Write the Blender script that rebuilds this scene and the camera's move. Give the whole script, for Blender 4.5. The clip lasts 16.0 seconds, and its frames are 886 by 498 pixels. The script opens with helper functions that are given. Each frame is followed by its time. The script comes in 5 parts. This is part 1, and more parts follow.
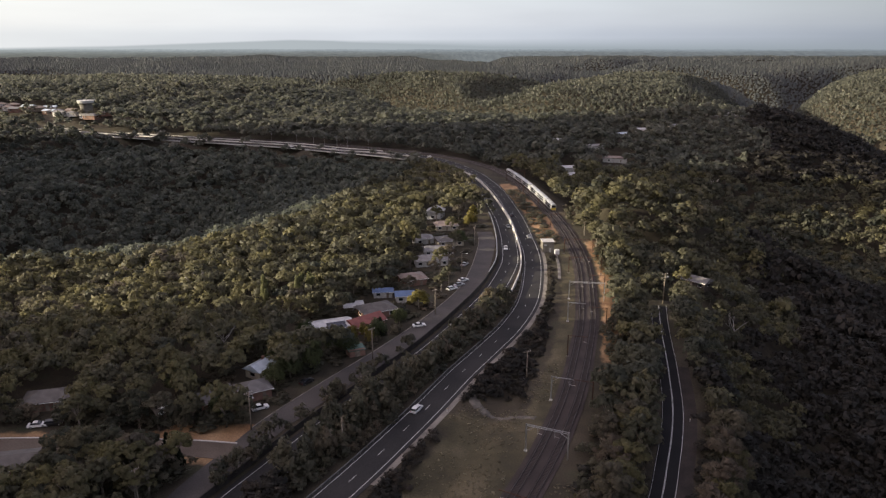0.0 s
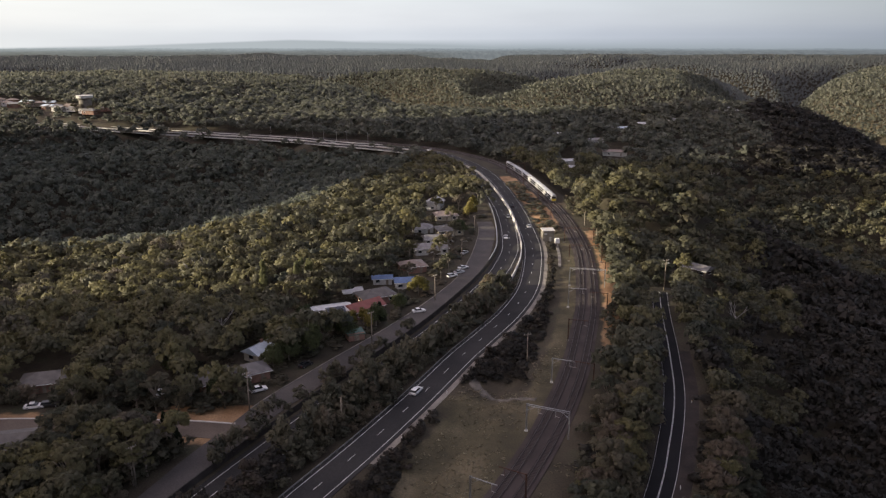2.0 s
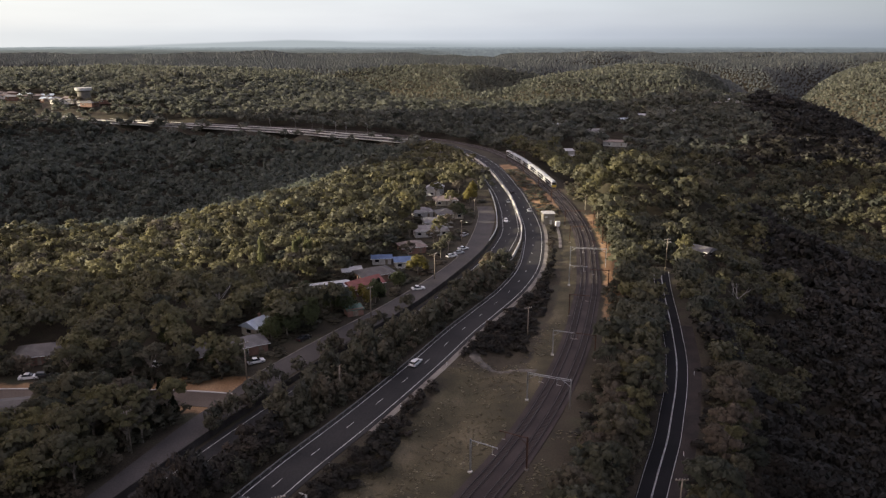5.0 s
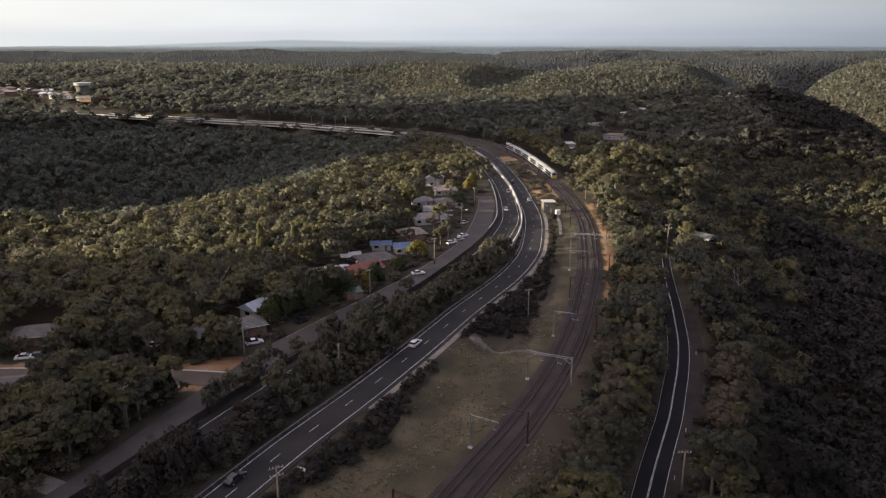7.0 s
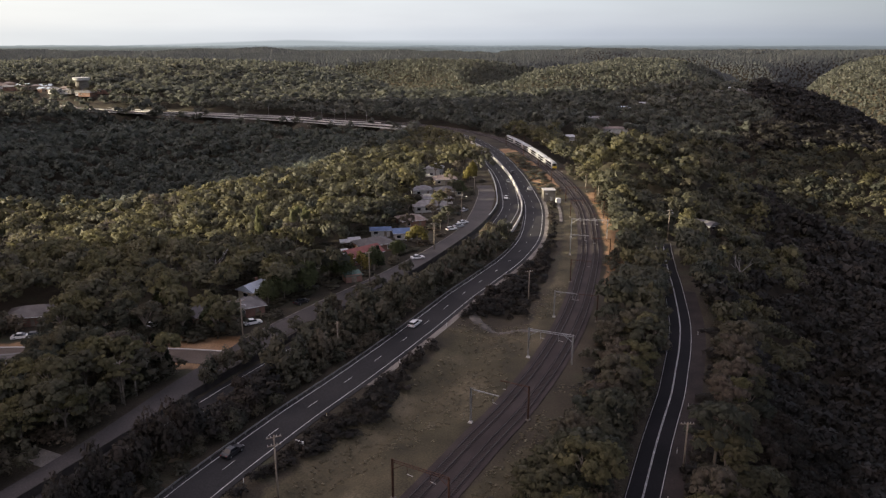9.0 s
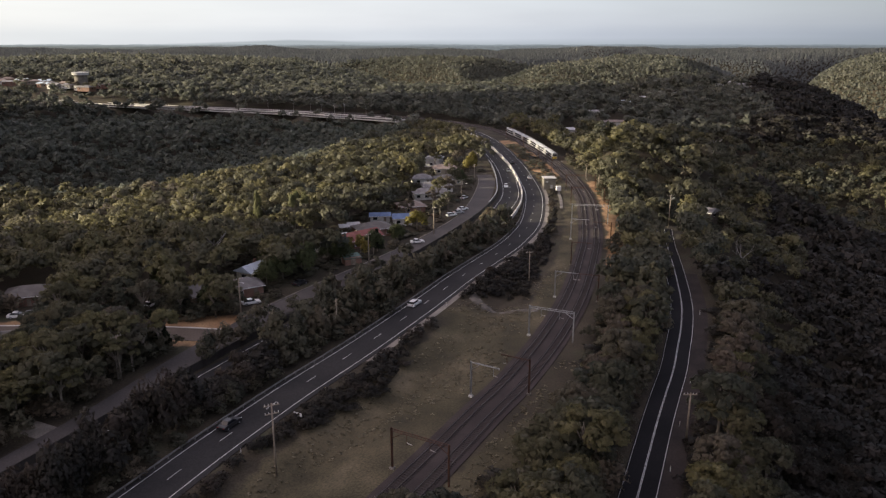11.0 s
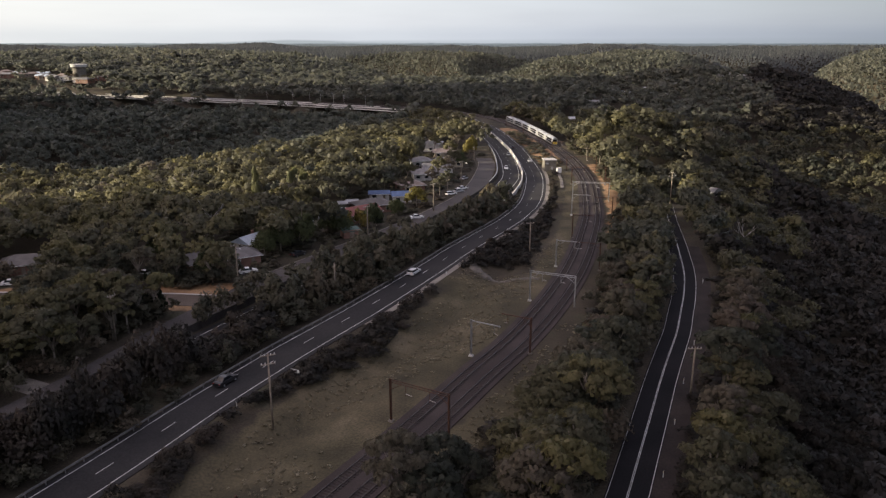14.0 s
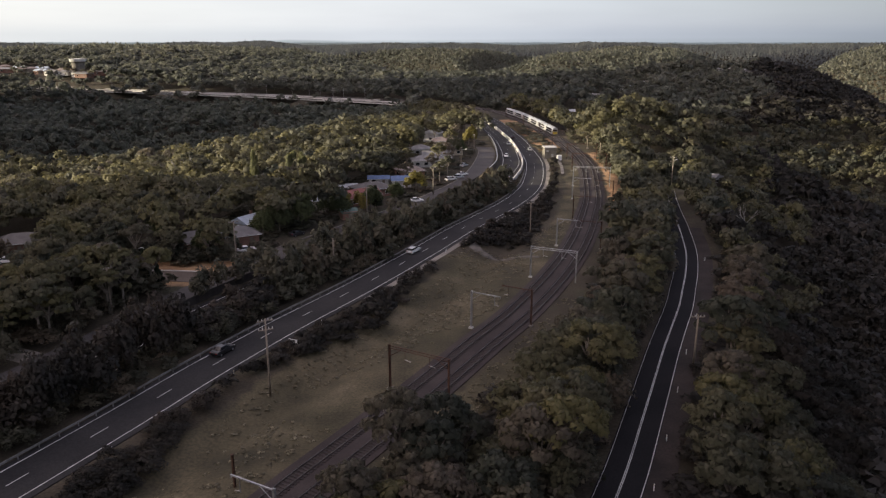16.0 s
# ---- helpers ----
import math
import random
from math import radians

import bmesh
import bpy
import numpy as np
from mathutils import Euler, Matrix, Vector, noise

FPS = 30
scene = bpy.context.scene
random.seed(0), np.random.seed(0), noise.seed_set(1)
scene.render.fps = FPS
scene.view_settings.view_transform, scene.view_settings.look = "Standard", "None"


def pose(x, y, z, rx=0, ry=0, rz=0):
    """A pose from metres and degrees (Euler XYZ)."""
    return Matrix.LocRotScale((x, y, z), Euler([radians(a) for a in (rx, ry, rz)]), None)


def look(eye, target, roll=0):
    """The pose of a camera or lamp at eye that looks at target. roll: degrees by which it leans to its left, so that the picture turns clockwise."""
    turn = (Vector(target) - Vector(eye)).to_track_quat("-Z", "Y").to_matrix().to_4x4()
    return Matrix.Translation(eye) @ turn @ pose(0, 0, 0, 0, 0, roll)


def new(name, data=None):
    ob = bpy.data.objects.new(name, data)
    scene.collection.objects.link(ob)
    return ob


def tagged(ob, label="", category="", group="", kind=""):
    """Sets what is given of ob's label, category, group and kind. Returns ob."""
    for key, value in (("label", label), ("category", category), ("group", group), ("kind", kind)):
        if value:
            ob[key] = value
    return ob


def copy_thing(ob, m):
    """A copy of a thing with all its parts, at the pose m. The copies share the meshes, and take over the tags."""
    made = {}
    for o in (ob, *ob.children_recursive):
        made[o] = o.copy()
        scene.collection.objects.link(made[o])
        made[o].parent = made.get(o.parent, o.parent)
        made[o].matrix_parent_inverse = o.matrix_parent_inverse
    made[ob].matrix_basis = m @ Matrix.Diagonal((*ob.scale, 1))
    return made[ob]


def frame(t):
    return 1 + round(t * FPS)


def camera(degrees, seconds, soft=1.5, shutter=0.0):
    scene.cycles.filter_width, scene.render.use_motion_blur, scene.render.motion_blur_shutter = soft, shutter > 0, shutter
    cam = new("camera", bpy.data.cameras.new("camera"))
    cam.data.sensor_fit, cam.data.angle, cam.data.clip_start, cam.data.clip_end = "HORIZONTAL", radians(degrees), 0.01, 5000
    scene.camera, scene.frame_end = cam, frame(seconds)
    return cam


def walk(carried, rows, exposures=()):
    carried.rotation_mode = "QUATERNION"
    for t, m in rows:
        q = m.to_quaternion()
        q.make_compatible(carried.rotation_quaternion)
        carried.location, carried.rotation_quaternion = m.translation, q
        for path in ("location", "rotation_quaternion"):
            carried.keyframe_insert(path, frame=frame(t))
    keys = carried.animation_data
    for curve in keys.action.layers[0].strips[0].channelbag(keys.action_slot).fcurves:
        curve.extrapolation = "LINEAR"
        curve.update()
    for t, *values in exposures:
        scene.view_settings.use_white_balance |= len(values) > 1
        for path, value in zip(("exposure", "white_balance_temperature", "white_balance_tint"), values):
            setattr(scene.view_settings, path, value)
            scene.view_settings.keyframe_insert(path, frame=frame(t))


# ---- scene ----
# Camera: a slow, straight descent with the gimbal held almost still.
FALL = 0.879
cam = camera(62.0, 16.0, 1.3)


def eye_at(t):
    return (FALL * (0.073 - 0.0106 * t), FALL * (0.15 - 0.0172 * t), FALL * (107.24 - 2.9613 * t - 0.00584 * t * t))


walk(cam, [(0.5 * i, pose(*eye_at(0.5 * i), 90 - 16.27, 0, 0.078 - 0.0049 * i)) for i in range(33)])
scene.view_settings.exposure = 1.0

# World: a hazy, thinly clouded evening sky, and the low sun
SUN_AZ, SUN_EL = 96.0, 13.0  # degrees to the left of straight ahead (+y), and height
world = bpy.data.worlds.new("sky")
scene.world = world
world.use_nodes = True
wn, wl = world.node_tree.nodes, world.node_tree.links
sky = wn.new("ShaderNodeTexSky")
sky.sky_type, sky.sun_disc = "NISHITA", False
sky.sun_elevation, sky.sun_rotation = radians(SUN_EL), radians(-SUN_AZ)
sky.air_density, sky.dust_density, sky.ozone_density = 1.0, 2.0, 1.5


def node(kind, **inputs):
    n = wn.new(kind)
    for k, v in inputs.items():
        n.inputs[int(k[1:])].default_value = v
    return n


def gradient(source, stops):
    r = wn.new("ShaderNodeValToRGB")
    while len(r.color_ramp.elements) < len(stops):
        r.color_ramp.elements.new(0.5)
    for el, (p, c) in zip(r.color_ramp.elements, stops):
        el.position, el.color = p, (*c, 1)
    wl.new(source, r.inputs[0])
    return r.outputs[0]


def tinted(kind, fac, one, two):
    m = wn.new("ShaderNodeMix")
    m.data_type, m.blend_type = "RGBA", kind
    m.inputs[0].default_value = fac
    wl.new(one, m.inputs[6])
    wl.new(two, m.inputs[7])
    return m.outputs[2]


a, e = radians(SUN_AZ), radians(SUN_EL)
TO_SUN = (-math.sin(a) * math.cos(e), math.cos(a) * math.cos(e), math.sin(e))
way = wn.new("ShaderNodeTexCoord").outputs["Generated"]
parts_of = wn.new("ShaderNodeSeparateXYZ")
wl.new(way, parts_of.inputs[0])
height = gradient(parts_of.outputs[2], [(0.0, (0.61, 0.64, 0.69)), (0.012, (0.67, 0.69, 0.73)), (0.10, (0.65, 0.68, 0.73)), (0.35, (0.67, 0.61, 0.71)), (1.0, (0.60, 0.515, 0.625))])
glow = node("ShaderNodeVectorMath")
glow.operation = "DOT_PRODUCT"
wl.new(way, glow.inputs[0])
glow.inputs[1].default_value = TO_SUN
half = node("ShaderNodeMath", _1=0.5)
half.operation, half.use_clamp = "MULTIPLY_ADD", False
half.inputs[2].default_value = 0.5
wl.new(glow.outputs["Value"], half.inputs[0])
near_sun = gradient(half.outputs[0], [(0.0, (0.16, 0.18, 0.22)), (0.22, (0.46, 0.495, 0.56)), (0.36, (0.76, 0.79, 0.85)), (0.5, (0.98, 0.99, 1.01)), (0.74, (1.08, 1.07, 1.03)), (0.87, (1.95, 1.75, 1.45)), (1.0, (3.0, 2.5, 1.9))])
streaks = wn.new("ShaderNodeTexNoise")
stretch = wn.new("ShaderNodeMapping")
stretch.inputs["Scale"].default_value = (1.5, 1.5, 11.0)
wl.new(way, stretch.inputs[0])
wl.new(stretch.outputs[0], streaks.inputs["Vector"])
streaks.inputs["Scale"].default_value, streaks.inputs["Detail"].default_value = 2.2, 5.0
cloud = gradient(streaks.outputs[0], [(0.3, (0.93, 0.93, 0.94)), (0.7, (1.06, 1.06, 1.05))])
haze = tinted("MULTIPLY", 1.0, tinted("MULTIPLY", 1.0, height, near_sun), cloud)
faint = wn.new("ShaderNodeVectorMath")
faint.operation = "SCALE"
wl.new(sky.outputs[0], faint.inputs[0])
faint.inputs["Scale"].default_value = 0.05

# beyond the plateau: the hazy coast, painted into the sky colour under the horizon, a low rise to the left of the
# middle
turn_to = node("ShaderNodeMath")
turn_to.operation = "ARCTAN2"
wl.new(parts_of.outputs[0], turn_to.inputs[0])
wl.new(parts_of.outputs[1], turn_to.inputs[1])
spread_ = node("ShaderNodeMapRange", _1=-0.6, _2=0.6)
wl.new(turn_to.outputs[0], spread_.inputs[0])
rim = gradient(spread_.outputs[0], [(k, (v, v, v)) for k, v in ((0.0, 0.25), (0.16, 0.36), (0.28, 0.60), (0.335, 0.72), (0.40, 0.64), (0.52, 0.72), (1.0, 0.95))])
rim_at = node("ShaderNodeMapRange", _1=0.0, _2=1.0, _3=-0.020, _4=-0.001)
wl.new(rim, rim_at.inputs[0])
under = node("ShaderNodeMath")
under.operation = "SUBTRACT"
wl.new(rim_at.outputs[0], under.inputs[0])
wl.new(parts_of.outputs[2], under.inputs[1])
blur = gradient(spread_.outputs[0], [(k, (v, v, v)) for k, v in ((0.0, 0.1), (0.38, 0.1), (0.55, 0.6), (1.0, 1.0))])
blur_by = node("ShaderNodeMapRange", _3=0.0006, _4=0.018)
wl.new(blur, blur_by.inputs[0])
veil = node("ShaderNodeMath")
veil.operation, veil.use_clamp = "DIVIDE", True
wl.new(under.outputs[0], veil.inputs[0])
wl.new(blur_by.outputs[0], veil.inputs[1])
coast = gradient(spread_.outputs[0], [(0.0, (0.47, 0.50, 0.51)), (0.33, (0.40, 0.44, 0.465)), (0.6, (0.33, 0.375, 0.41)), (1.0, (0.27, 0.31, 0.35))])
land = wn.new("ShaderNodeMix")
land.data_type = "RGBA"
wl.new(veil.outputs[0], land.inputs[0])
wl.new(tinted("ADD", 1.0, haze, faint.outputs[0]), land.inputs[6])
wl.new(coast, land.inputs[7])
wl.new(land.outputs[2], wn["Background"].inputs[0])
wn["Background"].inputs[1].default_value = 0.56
sun = new("sun", bpy.data.lights.new("sun", "SUN"))
sun.data.energy, sun.data.angle, sun.data.color = 5.0, radians(0.5), (1.0, 0.88, 0.65)
sun.matrix_world = look((0, 0, 300), (-TO_SUN[0], -TO_SUN[1], 300 - TO_SUN[2]))


# ---- materials ----
def material(name, rough=0.8, metal=0.0, spec=0.3):
    m = bpy.data.materials.new(name)
    m.use_nodes = True
    b = m.node_tree.nodes["Principled BSDF"]
    b.inputs["Roughness"].default_value, b.inputs["Metallic"].default_value = rough, metal
    b.inputs["Specular IOR Level"].default_value = spec
    return m, m.node_tree.nodes, m.node_tree.links, b


def ramp(nodes, links, source, stops):
    r = nodes.new("ShaderNodeValToRGB")
    while len(r.color_ramp.elements) < len(stops):
        r.color_ramp.elements.new(0.5)
    for el, (p, c) in zip(r.color_ramp.elements, stops):
        el.position, el.color = p, (*c, 1)
    links.new(source, r.inputs[0])
    return r.outputs[0]


def noise_tex(nodes, links, scale, detail=4.0, coord="Object"):
    n, c = nodes.new("ShaderNodeTexNoise"), nodes.new("ShaderNodeTexCoord")
    n.inputs["Scale"].default_value, n.inputs["Detail"].default_value = scale, detail
    links.new(c.outputs[coord], n.inputs["Vector"])
    return n.outputs[0]


def mixed(nodes, links, fac, one, two, kind="MIX"):
    m = nodes.new("ShaderNodeMix")
    m.data_type, m.blend_type = "RGBA", kind
    for sock, v in ((m.inputs[0], fac), (m.inputs[6], one), (m.inputs[7], two)):
        if isinstance(v, (int, float)):
            sock.default_value = v
        elif isinstance(v, tuple):
            sock.default_value = (*v, 1)
        else:
            links.new(v, sock)
    return m.outputs[2]


def bumped(nodes, links, bsdf, source, strength=0.3, distance=0.05):
    b = nodes.new("ShaderNodeBump")
    b.inputs["Strength"].default_value, b.inputs["Distance"].default_value = strength, distance
    links.new(source, b.inputs["Height"])
    links.new(b.outputs[0], bsdf.inputs["Normal"])


def worn(name, dark, light, scale=0.6, fine=9.0, rough=0.85, metal=0.0, spec=0.3, bump=0.2, coord="Object"):
    """A surface that varies between two colours in patches, with fine grain over it."""
    m, n, l, b = material(name, rough, metal, spec)
    big = ramp(n, l, noise_tex(n, l, scale, 5, coord), [(0.32, dark), (0.68, light)])
    grain = ramp(n, l, noise_tex(n, l, fine, 3, coord), [(0.3, (0.72, 0.72, 0.72)), (0.75, (1.12, 1.12, 1.12))])
    l.new(mixed(n, l, 1.0, big, grain, "MULTIPLY"), b.inputs["Base Color"])
    if bump:
        bumped(n, l, b, noise_tex(n, l, fine, 3, coord), bump, 0.04)
    return m


def foliage(name, stops, rough=0.55, by_tree=False):
    """Leaves: the colour varies from tree to tree by its tint, and from clump to clump."""
    m, n, l, b = material(name, rough, 0.0, 0.25)
    if by_tree:
        source = n.new("ShaderNodeObjectInfo").outputs["Random"]
    else:
        at = n.new("ShaderNodeAttribute")
        at.attribute_name = "tint"
        source = at.outputs["Fac"]
    base = ramp(n, l, source, stops)
    geo = n.new("ShaderNodeNewGeometry")
    per = ramp(n, l, geo.outputs["Random Per Island"], [(0.0, (0.78, 0.78, 0.78)), (1.0, (1.22, 1.22, 1.18))])
    colour = mixed(n, l, 1.0, base, per, "MULTIPLY")
    l.new(colour, b.inputs["Base Color"])
    thin, both = n.new("ShaderNodeBsdfTranslucent"), n.new("ShaderNodeMixShader")
    l.new(colour, thin.inputs[0])
    both.inputs[0].default_value = 0.5
    l.new(b.outputs[0], both.inputs[1])
    l.new(thin.outputs[0], both.inputs[2])
    l.new(both.outputs[0], n["Material Output"].inputs[0])
    return m


GUM = [(0.0, (0.064, 0.070, 0.055)), (0.35, (0.106, 0.102, 0.067)), (0.6, (0.152, 0.139, 0.068)), (0.8, (0.122, 0.111, 0.083)), (1.0, (0.132, 0.108, 0.086))]
# valley leaves lightened and blued in place of the haze there
VALLEY_HAZE_GUM = [(0.0, (0.084, 0.096, 0.080)), (0.5, (0.116, 0.126, 0.102)), (0.8, (0.134, 0.138, 0.106)), (1.0, (0.138, 0.130, 0.112))]
# far leaves greyed and blued to paint in the haze of distance
FAR_HAZE_GUM = [(0.0, (0.090, 0.097, 0.084)), (0.5, (0.120, 0.123, 0.098)), (1.0, (0.138, 0.132, 0.104))]
BLUE_HAZE_GUM = [(0.0, (0.100, 0.112, 0.112)), (0.5, (0.128, 0.137, 0.132)), (1.0, (0.145, 0.150, 0.140))]
LEAF_FAR_HAZED = foliage("hazed_far_leaves", FAR_HAZE_GUM)
LEAF_VALLEY_HAZED = foliage("hazed_valley_leaves", VALLEY_HAZE_GUM)
LEAF_BLUE_HAZED = foliage("blue_hazed_leaves", BLUE_HAZE_GUM)
LEAF = foliage("eucalypt_leaves", GUM)
LEAF_TREE = foliage("gum_tree_leaves", GUM, by_tree=True)
# leaf tones darkened to paint in the deep shade of the right-hand slopes
SHADE_TONES = [(0.0, (0.028, 0.027, 0.024)), (0.5, (0.044, 0.040, 0.034)), (1.0, (0.062, 0.050, 0.040))]
LEAF_DARKENED = foliage("shade_darkened_leaves", SHADE_TONES)
LEAF_DARKENED_TREE = foliage("shade_darkened_tree_leaves", SHADE_TONES, by_tree=True)
LEAF_DARK = foliage("dark_conifer_needles", [(0.0, (0.018, 0.026, 0.014)), (1.0, (0.030, 0.038, 0.020))], by_tree=True)
LEAF_BRIGHT = foliage("bright_green_leaves", [(0.0, (0.070, 0.085, 0.042)), (1.0, (0.105, 0.118, 0.052))], by_tree=True)
LEAF_POPLAR = foliage("poplar_leaves", [(0.0, (0.115, 0.118, 0.058)), (1.0, (0.15, 0.15, 0.072))], by_tree=True)
LEAF_GOLD = foliage("golden_leaves", [(0.0, (0.14, 0.125, 0.034)), (1.0, (0.20, 0.165, 0.05))], by_tree=True)
SCRUB = foliage("roadside_scrub_leaves", [(0.0, (0.064, 0.066, 0.050)), (0.5, (0.104, 0.099, 0.068)), (1.0, (0.138, 0.112, 0.080))])
BARK = worn("pale_bark", (0.12, 0.10, 0.08), (0.36, 0.32, 0.27), 1.2, 8)
ASPHALT = worn("asphalt", (0.026, 0.0255, 0.026), (0.045, 0.043, 0.042), 0.07, 4.0, 0.9, 0, 0.12, 0.1)
ASPHALT_NEW = worn("fresh_asphalt", (0.014, 0.014, 0.015), (0.022, 0.021, 0.022), 0.1, 4.0, 0.9, 0, 0.1, 0.1)
ASPHALT_OLD = worn("old_street_asphalt", (0.052, 0.047, 0.045), (0.085, 0.076, 0.070), 0.1, 3.0)
ASPHALT_BROWN = worn("dusty_asphalt", (0.085, 0.068, 0.054), (0.135, 0.108, 0.086), 0.12, 3.0)
PAINT = worn("road_paint", (0.36, 0.36, 0.34), (0.66, 0.66, 0.63), 0.5, 5.0, 0.6, 0, 0.3, 0)
BALLAST = worn("railway_ballast", (0.034, 0.028, 0.027), (0.062, 0.050, 0.047), 0.15, 5.0, 0.95, 0, 0.2, 0.6)
SLEEPER = worn("sleeper", (0.034, 0.028, 0.027), (0.060, 0.049, 0.046), 0.4, 4.0)
RAIL = worn("rail_steel", (0.075, 0.066, 0.064), (0.13, 0.115, 0.11), 0.5, 6.0, 0.45, 0.5)
CONCRETE = worn("pale_concrete", (0.42, 0.40, 0.37), (0.66, 0.64, 0.60), 0.3, 3.0)
GALVANISED = worn("galvanised_steel", (0.34, 0.34, 0.34), (0.52, 0.52, 0.52), 1.5, 9.0, 0.5, 0.7)
STEEL = worn("weathered_guard_steel", (0.15, 0.145, 0.14), (0.26, 0.25, 0.24), 1.5, 9.0, 0.7, 0.2)
RUST = worn("rusty_steel", (0.05, 0.03, 0.022), (0.12, 0.06, 0.04), 1.5, 9.0, 0.8, 0.2)
TIMBER = worn("weathered_timber", (0.16, 0.13, 0.10), (0.30, 0.26, 0.21), 1.0, 9.0)


def ground_material():
    m, n, l, b = material("bush_ground", 0.95, 0.0, 0.15)
    soil = ramp(n, l, noise_tex(n, l, 0.12, 6), [(0.3, (0.036, 0.032, 0.025)), (0.55, (0.060, 0.051, 0.038)), (0.75, (0.056, 0.058, 0.038))])
    grass = ramp(n, l, noise_tex(n, l, 0.10, 6), [(0.28, (0.038, 0.036, 0.026)), (0.42, (0.062, 0.055, 0.036)), (0.56, (0.090, 0.078, 0.050)), (0.74, (0.138, 0.118, 0.080))])
    dirt = ramp(n, l, noise_tex(n, l, 0.15, 6), [(0.3, (0.20, 0.115, 0.062)), (0.7, (0.38, 0.25, 0.15))])
    tufts = ramp(n, l, noise_tex(n, l, 2.6, 10), [(0.34, (0.70, 0.71, 0.70)), (0.5, (0.97, 0.97, 0.96)), (0.66, (1.22, 1.21, 1.17))])
    broad = ramp(n, l, noise_tex(n, l, 0.035, 4), [(0.35, (0.78, 0.80, 0.76)), (0.65, (1.16, 1.13, 1.10))])
    fine = mixed(n, l, 1.0, tufts, broad, "MULTIPLY")
    edge = noise_tex(n, l, 0.22, 5)

    def mask(name):
        at, add, ss = n.new("ShaderNodeAttribute"), n.new("ShaderNodeMath"), n.new("ShaderNodeMapRange")
        at.attribute_name = name
        add.operation = "ADD"
        l.new(at.outputs["Fac"], add.inputs[0])
        l.new(edge, add.inputs[1])
        l.new(add.outputs[0], ss.inputs[0])
        ss.inputs[1].default_value, ss.inputs[2].default_value = 0.85, 1.15
        return ss.outputs[0]

    c = mixed(n, l, mask("dry"), soil, grass)
    c = mixed(n, l, mask("dirt"), c, dirt)
    l.new(mixed(n, l, 1.0, c, fine, "MULTIPLY"), b.inputs["Base Color"])
    bumped(n, l, b, noise_tex(n, l, 3.4, 7), 0.5, 0.12)
    return m


GROUND = ground_material()

# ---- plan: the lines that everything follows ----
RC = [(-73.8, 27.9), (-65.3, 45.9), (-57.1, 63.4), (-48.0, 83.3), (-43.3, 93.9), (-38.4, 105.6), (-33.3, 116.4), (-28.2, 126.9), (-22.4, 137.7), (-16.8, 148.4), (-7.1, 168.2), (-0.7, 182.1), (5.4, 195.7), (12.8, 210.6), (21.4, 228.5), (27.9, 246.0), (31.5, 259.0), (34.2, 273.5), (37.2, 294.0), (39.1, 312.0), (39.8, 328.0), (40.0, 350.0), (39.9, 388.0), (38.4, 420.0), (35.3, 463.0), (30.5, 496.0), (24.5, 524.0), (15.0, 552.0), (-3.0, 588.0), (-28.0, 614.0), (-65.0, 634.0), (-91.0, 645.0), (-146.0, 675.0), (-300.0, 730.0), (-420.0, 778.0), (-600.0, 850.0)]
LC = [(-90, 36), (-73.5, 70), (-63, 91), (-53, 113), (-45, 131.5), (-38, 146), (-28, 166), (-16, 188), (-3, 213), (8.5, 240), (19, 268), (25, 290), (29, 310), (30.8, 335), (31.6, 360), (31.4, 390), (29.5, 422), (26.5, 458), (21, 490), (14.5, 516), (5, 542), (-13, 574), (-37, 599), (-70, 620), (-94, 631), (-150, 660), (-305, 715), (-425, 763), (-605, 835)]
RAILS = [(-44.3, 18), (-35.3, 38), (-25.5, 58.5), (-16.0, 76.4), (-12.4, 82.6), (-5.0, 95.5), (2.7, 109.6), (7.6, 118.8), (13.7, 129.5), (22.9, 149.2), (31.0, 170.0), (37.3, 189.5), (43.6, 213), (49.2, 236), (54, 263), (58.3, 290), (60.6, 311), (62, 340), (62.2, 370), (60.5, 408), (56.5, 450), (50, 497), (41, 537), (30, 563), (15, 588), (-2, 609), (-38, 638), (-80, 660), (-150, 690), (-300, 744), (-420, 792), (-600, 864)]
SIDE = [(4, 33), (11, 52), (17, 66.5), (21, 75.4), (23.7, 81.3), (28, 91.7), (32.6, 102.8), (38.7, 117.6), (43.4, 128.4), (48, 138.8), (52.2, 150), (56, 160), (61.2, 176), (65.6, 194), (68.6, 207), (72.2, 224), (75.8, 240), (79.8, 256)]
STREET = [(-82, 70), (-70, 95), (-62.5, 112), (-59.4, 120.5), (-56.2, 130), (-52.4, 141.5), (-47.5, 153), (-43, 165), (-32.5, 184), (-18, 209), (-7, 230), (2, 250), (9.5, 270), (14.5, 293), (18.5, 320), (21, 345), (20.5, 362)]
WALL = [(19.2, 249), (24.5, 262), (28.4, 276.6), (31.9, 293.4), (34.2, 312), (35.1, 328), (35.7, 357), (35.3, 390), (33.2, 422), (30.2, 455), (24, 499), (14.9, 529), (-2, 560)]
CROSS = [(-50, 153), (-62, 154.5), (-80, 155), (-110, 155), (-150, 150)]


